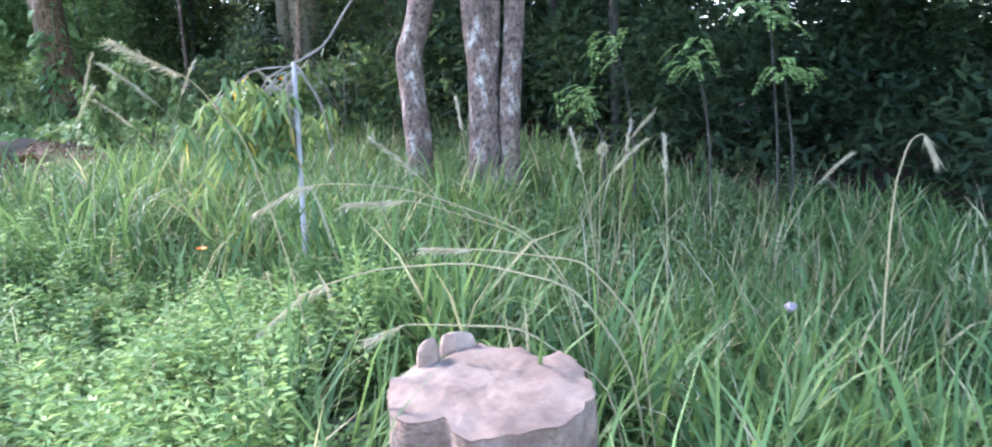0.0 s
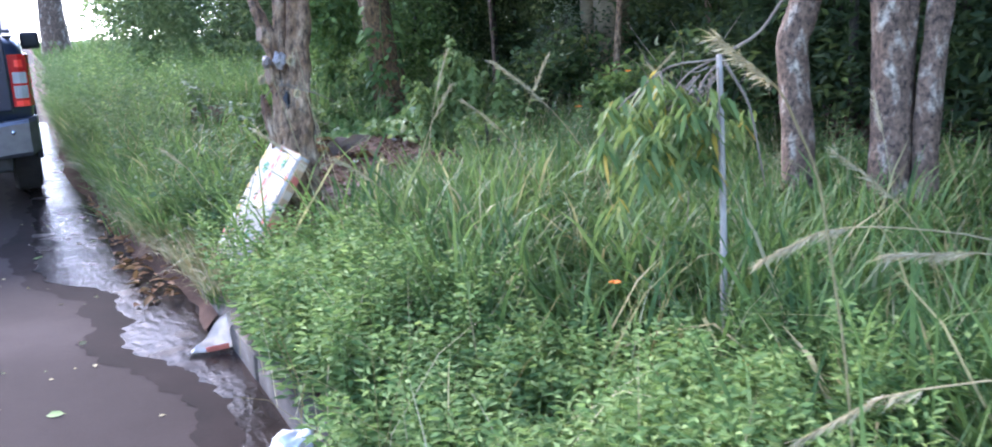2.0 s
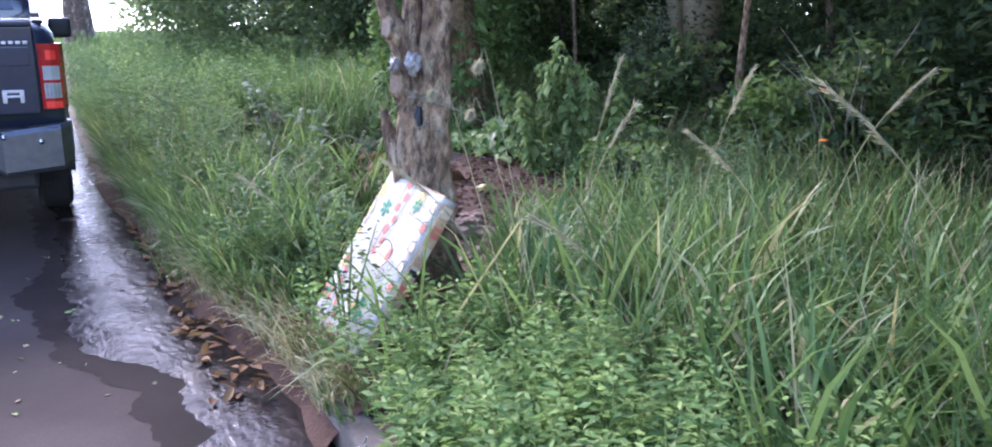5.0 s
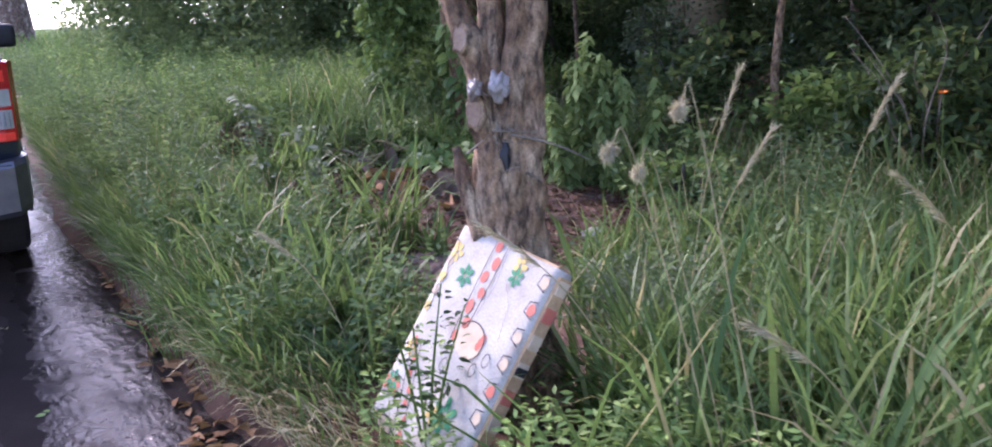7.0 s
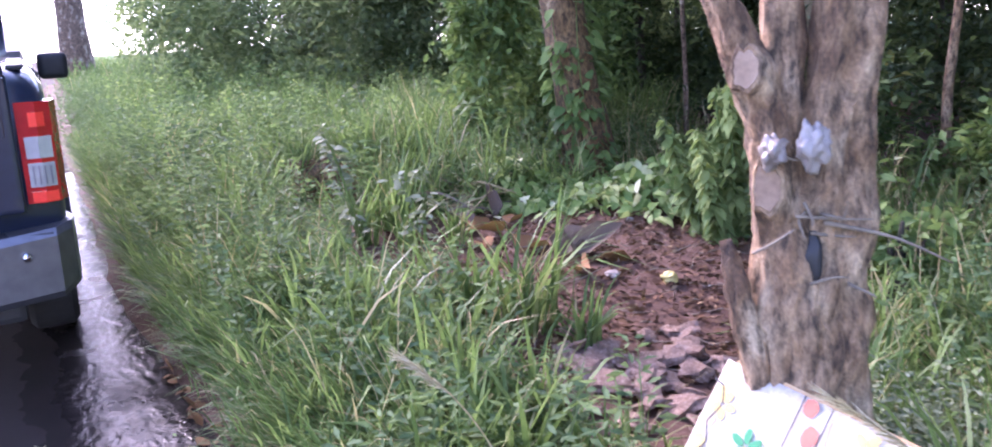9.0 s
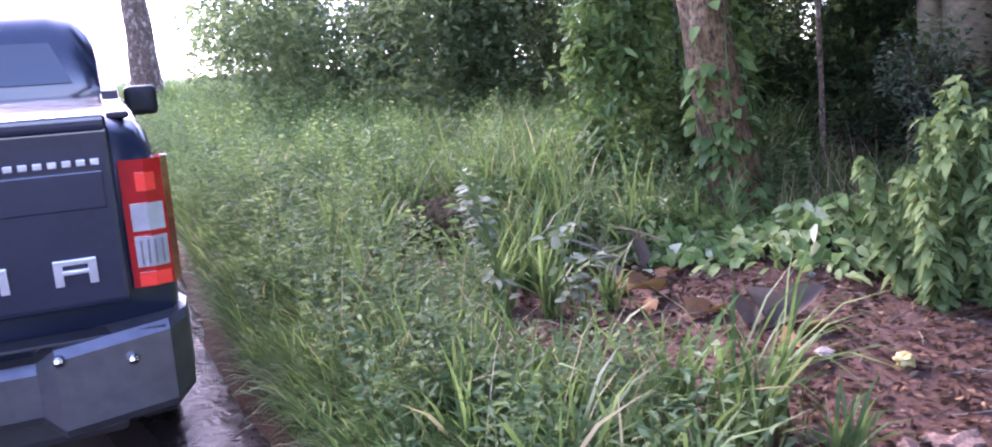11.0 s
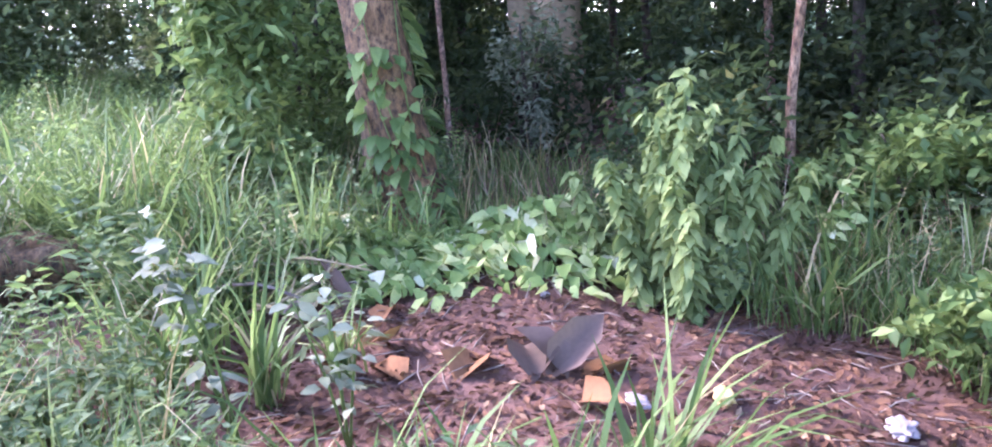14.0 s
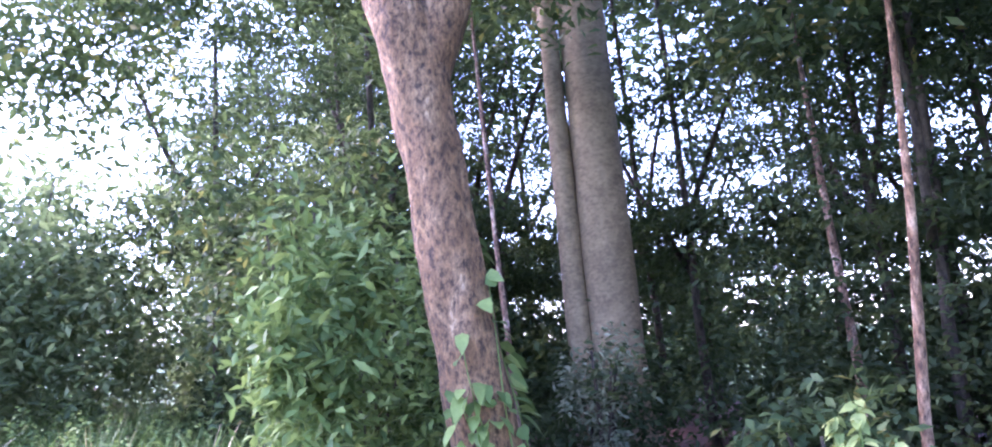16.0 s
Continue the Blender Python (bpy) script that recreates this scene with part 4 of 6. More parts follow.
def open_ground(x, y):
    """Places kept low: around the mattress, the stump and at the kerb."""
    stump_gap = ((x - 1.45) ** 2 + (y - 1.5) ** 2) < 0.16
    before_mattress = (x > 0.6) & (x < 1.5) & (y > 5.7 - 0.5 * (x < 0.95)) & (y < 7.0)
    stump_gap |= (((x - 1.85) ** 2 + (y - 11.75) ** 2) < 0.16) | (((x - 1.65) ** 2 + (y - 11.2) ** 2) < 0.10)
    stump_gap |= ((x - 1.66) ** 2 + (y - 2.25) ** 2) < 0.12
    sight = (x < 1.25) & (x > 0.7) & (y > 0.2) & (y < 1.6)
    return stump_gap | before_mattress | sight


def tall_grass():
    """Guinea-grass stands in tussocks; height by stretch of the verge."""
    r, cx, cy = scatter(2900, 0.85, 6.6, 0.4, 15.8, 1)
    q = r.random(len(cx))
    keep = ~bare(cx, cy) & ~open_ground(cx, cy) & ~((cx < np.interp(cy, [2.0, 2.4, 2.8, 3.4, 4.0, 6.2], [1.5, 1.6, 2.1, 1.9, 1.4, 1.35])) & (cy > 2.0) & (cy < 6.3) & (q < 0.9)) & ~((cx > 3.6) & (cy > 8.9) & (cy < 12.6)) & ~((cx > 3.2) & (cy > 7.6) & (cy <= 8.9) & (q < 0.6))
    keep &= ~((cx < 1.7) & (cy > 6.2) & (cy < 8.4) & (q < 0.35)) & ~((cx < 2.4) & (cy > 8.4) & (cy < 15) & (q < 0.25)) & ~((cx < 2.4) & (cx > 1.1) & (cy >= 8.4) & (cy < 11.2) & (q < 0.55)) & ~((cx > 1.5) & (cx < 2.6) & (cy > 6.6) & (cy < 9.4) & (q < 0.5))
    cx, cy = cx[keep], cy[keep]
    per = 26
    x = np.repeat(cx, per) + r.normal(0, 0.065, len(cx) * per)
    y = np.repeat(cy, per) + r.normal(0, 0.065, len(cx) * per)
    f = np.repeat(smooth_field(cx, cy), per)
    top = np.where(y < 6.0, np.interp(x, [1.8, 2.6, 3.4, 4.6], [0.52, 0.46, 0.36, 0.30]) + np.where(y < 3.4, -0.10 * (x > 2.5), 0) + 0.24 * f, np.where(y < 10.5, 0.42 + 0.25 * f, 0.42 + 0.34 * f))
    top = np.where((x < 1.7) & (y > 6), 0.30 + 0.24 * f, top)
    top = np.where((x > 1.9) & (y > 6) & (y < 8.6), 0.28 + 0.22 * f, top)
    H = top * r.uniform(0.55, 1.35, len(x)) * np.repeat(r.uniform(0.75, 1.2, len(cx)), per)
    lean = r.gamma(3.0, 0.46, len(x)) + 0.25
    az = np.repeat(r.uniform(0, 6.28, len(cx)), per) + r.normal(0, 1.3, len(x))
    V, T = blades(feet(x, y), H * 1.08, np.minimum(lean, 2.2), r.uniform(0.008, 0.024, len(x)), az)
    tagged(put("tall_grass", V, T, M_GRASS), "dense tall green grass with arching blades", "grass", kind="stuff")
    r, x, y = scatter(32000, 0.8, 6.6, 0.4, 15.8, 2)
    k = ~bare(x, y) & ~((((x - 1.45) ** 2 + (y - 1.5) ** 2) < 0.09))
    x, y = x[k], y[k]
    H = np.where(open_ground(x, y), r.uniform(0.08, 0.2, len(x)), r.uniform(0.15, 0.42, len(x)))
    V, T = blades(feet(x, y), H, r.uniform(0.3, 1.7, len(x)), r.uniform(0.005, 0.012, len(x)))
    tagged(put("short_grass", V, T, M_GRASS), "short grass between the taller tufts", "grass", kind="stuff")
    r, x, y = scatter(4200, 0.45, 6.3, 0.8, 14, 3)
    k = ~bare(x, y) & (x > 0.62) & ~open_ground(x, y) & ((y > 2.2) | (x > 1.9))
    x, y = x[k], y[k]
    V, T = blades(feet(x, y), r.uniform(0.3, 0.8, len(x)), r.uniform(0.4, 1.9, len(x)), r.uniform(0.003, 0.007, len(x)))
    tagged(put("dry_grass", V, T, M_DRY), "dry straw-coloured grass stalks among green", "grass", kind="stuff")
    r, x, y = scatter(26000, 0.7, 9.0, 15.4, 38, 40)
    V, T = blades(feet(x, y), r.uniform(0.3, 0.75, len(x)), r.uniform(0.5, 2.0, len(x)), r.uniform(0.012, 0.026, len(x)))
    tagged(put("far_grass", V, T, M_GRASS), "tall grass farther up the road", "grass", kind="stuff")


tall_grass()


def fringe():
    """Grass and dead straw that hang over the kerb beside the water."""
    r, x, y = scatter(21000, 0.30, 0.98, 5.7, 17, 4)
    k = (x > 0.66 - 0.14 * np.clip((y - 6.3) / 1.2, 0, 1) - 0.17 * np.clip((y - 8.2) / 2, 0, 1)) & ((y > 7.0) | (r.random(len(x)) < 0.45))
    x, y = x[k], y[k]
    V, T = blades(feet(x, y), r.uniform(0.18, 0.5, len(x)) * np.interp(y, [6.6, 7.4], [0.42, 1.0]), r.uniform(0.9, 2.3, len(x)), r.uniform(0.006, 0.012, len(x)), r.normal(math.pi, 1.0, len(x)))
    tagged(put("kerb_grass", V, T, M_GRASS), "grass hanging over the kerb edge", "grass", kind="stuff")
    r, cx, cy = scatter(120, 0.46, 0.72, 7.2, 17, 41)
    x, y = np.repeat(cx, 40) + r.normal(0, 0.04, 4800), np.repeat(cy, 40) + r.normal(0, 0.05, 4800)
    V, T = blades(np.stack([x, y, lie(y) + np.clip((x - 0.42) * 0.6, 0.0, 0.13)], 1), np.repeat(r.uniform(0.25, 0.55, 120), 40) * r.uniform(0.5, 1.1, 4800), r.uniform(0.6, 2.2, 4800), r.uniform(0.006, 0.013, 4800), r.normal(math.pi, 1.1, 4800))
    tagged(put("bank_tufts", V, T, M_GRASS), "grass tufts leaning over the gutter water", "grass", kind="stuff")
    r, x, y = scatter(4600, 0.46, 0.85, 5.8, 13, 5)
    k = x > 0.64 - 0.15 * np.clip((y - 6.3) / 1.2, 0, 1)
    x, y = x[k], y[k]
    V, T = blades(feet(x, y), r.uniform(0.12, 0.34, len(x)), r.uniform(1.2, 2.4, len(x)), r.uniform(0.004, 0.008, len(x)), r.normal(math.pi, 0.7, len(x)))
    tagged(put("kerb_straw", V, T, M_DRY), "dead brown straw along the gutter", "grass", kind="stuff")
    r, x, y = scatter(480, 0.32, 0.85, 6.3, 11, 6)
    x = 0.42 + (x - 0.42) * 0.8
    P = np.stack([x, y, lie(y) + np.clip((x - 0.45) * 0.45, 0, 0.14) + 0.015], 1)
    V, T = leaves(P, np.stack([r.normal(size=len(x)), r.normal(size=len(x)), r.uniform(0, 0.4, len(x))], 1), r.uniform(0.05, 0.10, len(x)), 0.035, 0.1, 0.5)
    tagged(put("gutter_leaves", V, T, M_DEAD_TAN), "curled fallen brown leaves in the gutter", "leaf litter", kind="stuff")


fringe()


def weeds(name, n, x0, x1, y0, y1, h0, h1, L, seed, material, label, mask=None, per=46, tips=None):
    """Leafy herbs: each with a stem and whorls of small leaves up to its tip."""
    r, x, y = scatter(n, x0, x1, y0, y1, seed)
    keep = ~bare(x, y) & (((x - 1.5) ** 2 + (y - 1.5) ** 2) > 0.14)
    if mask is not None:
        keep &= mask(x, y)
    keep &= (x > 0.75) | (y > 5.3)
    keep &= ~open_ground(x, y) | (r.random(len(x)) < 0.05)
    x, y = x[keep], y[keep]
    n = len(x)
    B = feet(x, y)
    H = r.uniform(h0, h1, n) * (0.55 + 0.5 * smooth_field(x, y, 1.6, 1.0) + 0.35 * smooth_field(x, y, 4.5, 3.0))
    tilt = np.stack([r.normal(-0.12, 0.25, n), r.normal(0, 0.25, n), np.ones(n)], 1)
    sv, st = blades(B, H, 0.15, 0.006)
    t = np.tile(np.linspace(0.18, 1.0, per), n)
    az = np.tile(np.arange(per) * 2.4, n) + np.repeat(r.uniform(0, 6.28, n), per)
    reach = np.repeat(H, per) * 0.16 * (1.15 - t)
    h = np.stack([np.cos(az), np.sin(az), np.zeros(n * per)], 1)
    P = np.repeat(B, per, 0) + np.repeat(tilt * H[:, None], per, 0) * t[:, None] + h * reach[:, None]
    D = h + np.array([0, 0, 1]) * r.uniform(-0.25, 0.5, n * per)[:, None]
    V, T = kites(P, D, L * (1.25 - 0.6 * t) * r.uniform(0.8, 1.2, n * per), L * 0.34 * (1.2 - 0.5 * t))
    ob = tagged(put(name, *join((V, T), (sv, st)), material), label, "weeds", kind="stuff")
    if tips:
        ob.data.materials.append(tips)
        young = np.repeat(t + 0.25 * np.repeat(r.normal(size=n), per) > 0.74, 2)
        ob.data.polygons.foreach_set("material_index", np.concatenate([young, np.zeros(len(st), bool)]).astype(np.int32))


weeds("leafy_weeds", 2900, 0.72, 2.45, 1.0, 6.5, 0.30, 0.55, 0.058, 21, M_WEED, "dense bushy light-green leafy weeds beside the kerb", lambda x, y: x < np.interp(y, [1.6, 2.4, 2.8, 3.4, 4.0, 6.2], [1.35, 1.75, 2.45, 2.2, 1.7, 1.6]) - 0.45 * smooth_field(x, y, 2.0), 74, M_WEED_TIP)
weeds("scattered_weeds", 240, 0.62, 1.9, 6.9, 13, 0.25, 0.6, 0.075, 22, M_VERGE, "green leafy weeds mixed with grass", None, 44)
weeds("kerb_weeds", 280, 0.34, 1.2, 8.9, 22, 0.35, 0.8, 0.07, 27, M_VERGE, "bushy weeds leaning out over the kerb and gutter", lambda x, y: x > 0.62 - 0.2 * np.clip((y - 8.6) / 2, 0, 1), 52)
weeds("broad_weeds", 170, 0.8, 2.6, 11.2, 16, 0.45, 0.8, 0.12, 28, M_VERGE, "broad-leaved dark green herbs among the grass", lambda x, y: smooth_field(x, y, 3.1, 0.7) > 0.42, 30)
weeds("meadow_weeds", 900, 1.8, 6.5, 2.0, 15, 0.35, 0.65, 0.07, 23, M_VERGE, "leafy weeds among the tall grass", lambda x, y: smooth_field(x, y, 1.3, 2.0) > 0.52)
weeds("far_weeds", 760, 0.9, 6.5, 10.5, 24, 0.4, 0.85, 0.085, 25, M_WEED, "leafy weeds mixed into the grass up the road", lambda x, y: (y > 12.5) | ((x > 1.4) & (x < 3.0)))
weeds("tall_weeds", 420, 0.95, 5.5, 10.8, 22, 0.5, 0.95, 0.085, 26, M_WEED, "tall leafy weeds standing above the grass", lambda x, y: (smooth_field(x, y, 2.2, 4.0) > 0.5) & ((x < 2.2) | (y > 11.8)), 60, M_WEED_TIP)


def broad_tufts():
    """Coarse grass in arching tufts along the kerb and round the dumped earth."""
    r, cx, cy = scatter(75, 0.72, 2.3, 7.2, 13.5, 44)
    keep = ~open_ground(cx, cy) & (~bare(cx, cy) | (r.random(len(cx)) < 0.15))
    cx, cy = cx[keep], cy[keep]
    per = 34
    x, y = np.repeat(cx, per) + r.normal(0, 0.035, len(cx) * per), np.repeat(cy, per) + r.normal(0, 0.035, len(cx) * per)
    H = np.repeat(r.uniform(0.35, 0.7, len(cx)), per) * r.uniform(0.55, 1.1, len(x))
    V, T = blades(feet(x, y), H, r.uniform(0.5, 2.1, len(x)), r.uniform(0.012, 0.026, len(x)))
    tagged(put("broad_grass", V, T, M_GRASS), "tufts of broad-bladed green grass", "grass", kind="stuff")


broad_tufts()
weeds("low_weeds", 380, 1.6, 2.6, 6.3, 8.2, 0.15, 0.35, 0.05, 24, M_GREY, "small grey-green weeds beside the tree", None, 26)


def broad_bush():
    x, y = 3.98, 9.42
    t = empty("broad_leaved_bush", pose(x, y, float(verge(x, y))), "bright green bush with large soft drooping leaves", "bush")
    r = np.random.default_rng(8)
    sets = []
    for k in range(26):
        a, rad = k * 2.4 + r.uniform(0, 0.6), 0.06 + 0.58 * (k % 6) / 5
        top = np.array((rad * math.cos(a), rad * math.sin(a), 1.10 - 0.70 * rad + r.normal() * 0.08))
        base = top * np.array((0.55, 0.55, 0))
        put("stem", *tube([base - [0, 0, 0.05], (base + top) / 2, top], [0.013, 0.010, 0.005], 6, 0.05), M_VINE, t)
        n = 120
        s = r.uniform(0.06, 1.0, n)
        az = np.arange(n) * 2.4 + a
        P = base + (top - base) * s[:, None]
        D = np.stack([np.cos(az), np.sin(az), r.uniform(-0.7, 0.5, n)], 1)
        sets.append(leaves(P, D, r.uniform(0.06, 0.135, n) * (1.15 - 0.45 * s), r.uniform(0.04, 0.078, n) * (1.15 - 0.4 * s), 0.6, 0.25))
    put("foliage", *join(*sets), M_BUSH, t, smooth=True)


broad_bush()


def variegated_cover():
    r = np.random.default_rng(9)
    n = 1900
    u = r.random(n)
    across = r.normal(0, 0.19, n)
    x = 2.95 + 1.6 * u + across + r.normal(0, 0.06, n)
    y = 11.45 - 1.65 * u + across + r.normal(0, 0.06, n)
    mound = (0.20 + 0.10 * np.sin(u * 11)) * np.exp(-(across / 0.24) ** 2)
    P = np.stack([x, y, verge(x, y) + 0.05 + mound * r.uniform(0.5, 1.15, n)], 1)
    az = r.uniform(0, 6.28, n)
    V, T = leaves(P, np.stack([np.cos(az) - 0.5, np.sin(az) - 0.5, r.uniform(-0.5, 0.4, n)], 1), r.uniform(0.07, 0.17, n), r.uniform(0.045, 0.095, n), 0.5, 0.25)
    tagged(put("variegated_ground_cover", V, T, M_POTHOS, smooth=True), "trailing broad leaves in yellow-green and cream", "ground cover", kind="stuff")
    vine = empty("climbing_vine", pose(4.0, 11.18, float(verge(4.0, 11.18))), "heart-shaped vine leaves climbing the leaning trunk", "vine")
    for k in range(5):
        a0 = 2.6 + 0.75 * k
        line = [((0.235 - 0.025 * h) * math.cos(a0 + 0.5 * math.sin(2 * h + k)) - 0.075 * h, (0.235 - 0.025 * h) * math.sin(a0 + 0.5 * math.sin(2 * h + k)) + 0.085 * h, h) for h in np.linspace(0, 0.9 + 0.3 * k, 8)]
        stem = put("stem", *tube(line, np.linspace(0.008, 0.003, 8), 6, 0.05), M_VINE, vine)
        sets = []
        for q in range(46):
            h = r.random() ** 1.3 * (0.95 + 0.3 * k)
            a = a0 + 0.5 * math.sin(2 * h + k) + r.normal() * 0.25
            rad = 0.235 - 0.025 * h
            p = np.array([[rad * math.cos(a) - 0.075 * h, rad * math.sin(a) + 0.085 * h, h]])
            sets.append(leaves(p, np.array([[math.cos(a), math.sin(a), r.uniform(-0.6, 0.3)]]), r.uniform(0.06, 0.15), r.uniform(0.05, 0.10), 0.5, 0.2))
        put("leaves", *join(*sets), M_VINE, stem, smooth=True)
    n = 3600
    P = cloud(n, (3.6, 12.1, float(verge(3.6, 12.1)) + 1.0), (0.55, 0.55, 1.15), 12, 91)
    P[:, 2] = np.maximum(P[:, 2], verge(P[:, 0], P[:, 1]) + 0.02)
    tagged(put("vine_thicket", *kites(P, out_dir(n, 0.6, 4), r.uniform(0.08, 0.15, n), 0.05), M_VINE), "thicket of hanging vines and leaves behind the leaning tree", "vines", kind="stuff")


variegated_cover()


def forest_litter():
    r = np.random.default_rng(12)
    n = 9000
    a, q = r.uniform(0, 6.28, n), np.sqrt(r.random(n))
    x, y = 2.9 + 1.5 * q * np.cos(a), 9.2 + 1.9 * q * np.sin(a)
    P = np.stack([x, y, verge(x, y) + r.uniform(0.002, 0.025, n)], 1)
    V, T = kites(P, np.stack([np.cos(a * 7), np.sin(a * 7), r.uniform(-0.05, 0.3, n)], 1), r.uniform(0.02, 0.065, n), r.uniform(0.012, 0.032, n), 0.2)
    tagged(put("leaf_litter", V, T, M_LITTER), "dry reddish-brown leaf litter and wood chips on bare soil", "leaf litter", kind="stuff")
    n = 230
    a, q = r.uniform(0, 6.28, n), np.sqrt(r.random(n))
    x, y = 2.8 + 1.5 * q * np.cos(a), 9.1 + 1.8 * q * np.sin(a)
    sets = []
    for k in range(n):
        d = r.normal(size=3) * [1, 1, 0.15]
        d = d / np.linalg.norm(d) * r.uniform(0.04, 0.15)
        p = np.array((x[k], y[k], float(verge(x[k], y[k])) + 0.015))
        sets.append(tube([p - d, p + r.normal(size=3) * 0.01, p + d], [0.003, 0.004, 0.002], 4, 0.05, steps=1))
    tagged(put("twigs", *join(*sets), M_DEADWOOD), "scattered dry twigs on the soil", "twigs", kind="stuff")


forest_litter()


def stone_mesh_of(seed, s):
    bm = bmesh.new()
    bmesh.ops.create_icosphere(bm, subdivisions=2, radius=1)
    for v in bm.verts:
        q = v.co.copy()
        v.co *= 0.75 + 0.45 * noise.noise(q * 1.3 + Vector((seed * 3.1, 0, 0)))
        v.co = Vector([round(c * 2.2) / 2.2 * 0.55 + c * 0.45 for c in v.co])
        v.co = Vector((v.co.x * s[0], v.co.y * s[1], v.co.z * s[2]))
    me = bpy.data.meshes.new("stone")
    bm.to_mesh(me)
    bm.free()
    me.materials.append(M_RUBBLE)
    return me


def rubble():
    r = np.random.default_rng(14)
    meshes = [stone_mesh_of(k, (r.uniform(0.8, 1.2), r.uniform(0.6, 1.0), r.uniform(0.22, 0.45))) for k in range(7)]
    heap = empty("rubble_heap", pose(2.0, 8.0, float(verge(2.0, 8.0))), "heap of broken reddish stones and brick rubble", "rubble")
    for k in range(90):
        dx, dy = r.normal(0, 0.27), r.normal(0, 0.30)
        s = abs(r.normal(0.035, 0.02)) + 0.012
        ob = new("stone", meshes[k % 7])
        ob.parent = heap
        x, y = 2.0 + dx, 8.0 + dy
        m = pose(dx, dy, float(verge(x, y) - verge(2.0, 8.0)) + s * 0.25 + 0.03 * max(0, 1 - (dx * dx + dy * dy) * 5), r.uniform(-25, 25), r.uniform(-25, 25), r.uniform(0, 360))
        ob.matrix_basis = m @ Matrix.Scale(s * 1.6, 4)


rubble()


def dead_leaves():
    r = np.random.default_rng(15)
    for x, y, az, up, L, W, droop, grey in ((2.62, 9.52, 40, 0.9, 0.30, 0.17, 0.55, 1), (2.72, 9.42, 95, 1.2, 0.26, 0.12, 0.2, 1), (2.66, 9.50, -20, 0.7, 0.30, 0.13, 0.1, 1), (2.45, 9.78, 10, 0.35, 0.22, 0.16, 0.3, 0), (2.35, 9.95, 80, 0.7, 0.20, 0.10, 0.5, 0),
                                            (2.38, 10.35, 60, 0.8, 0.22, 0.10, 0.4, 0), (2.55, 10.55, 120, 0.9, 0.26, 0.12, 0.5, 1), (2.72, 10.42, 20, 0.7, 0.22, 0.09, 0.5, 0), (2.62, 10.28, 200, 0.6, 0.26, 0.15, 0.3, 0), (2.8, 10.7, 80, 1.8, 0.24, 0.10, 0.1, 1), (2.95, 9.25, 150, 0.2, 0.20, 0.12, 0.2, 0), (2.6, 9.3, 250, 0.8, 0.22, 0.10, 0.4, 0)):
        z = float(verge(x, y))
        a = math.radians(az)
        V, T = leaves(np.array([[0.0, 0, 0]]), np.array([[math.cos(a), math.sin(a), up]]), L * 1.4, W * 1.25, droop, 0.9)
        V[:, 2] -= V[:, 2].min() + 0.01
        ob = tagged(put("large_dead_leaf", V, T, M_DEAD_GREY if grey else M_DEAD_TAN, smooth=True), "large curled grey-brown dead leaf on the soil" if grey else "large curled tan dead leaf on the soil", "leaf", "large dead leaves")
        ob.matrix_basis = pose(x, y, z)
    x, y = 2.06, 12.2
    ob = tagged(put("log", *tube([(0.31, -0.17, 0.12), (0, 0, 0.15), (-0.31, 0.17, 0.13)], [0.15, 0.17, 0.155], 18, 0.2, steps=4), M_BARK_RED, smooth=True), "short rotting log lying in the grass", "log")
    ob.matrix_basis = pose(x, y, float(verge(x, y)) + 0.05, 5)
    for k in range(44):
        p = np.array((2.72 + r.normal() * 0.18, 11.15 + r.normal() * 0.18, 0))
        p[2] = float(verge(p[0], p[1])) + 0.03 + 0.16 * r.random()
        d = unit(r.normal(size=3) * [1, 1, 0.2]) * r.uniform(0.2, 0.45)
        tagged(put("dead_branch", *tube([p - d, p + r.normal(size=3) * 0.04, p + d], [0.005, 0.010, 0.004], 6, 0.1), M_DRY if k % 3 else M_DEADWOOD), "dry dead branch in a brush pile", "branch", "brush pile")


dead_leaves()


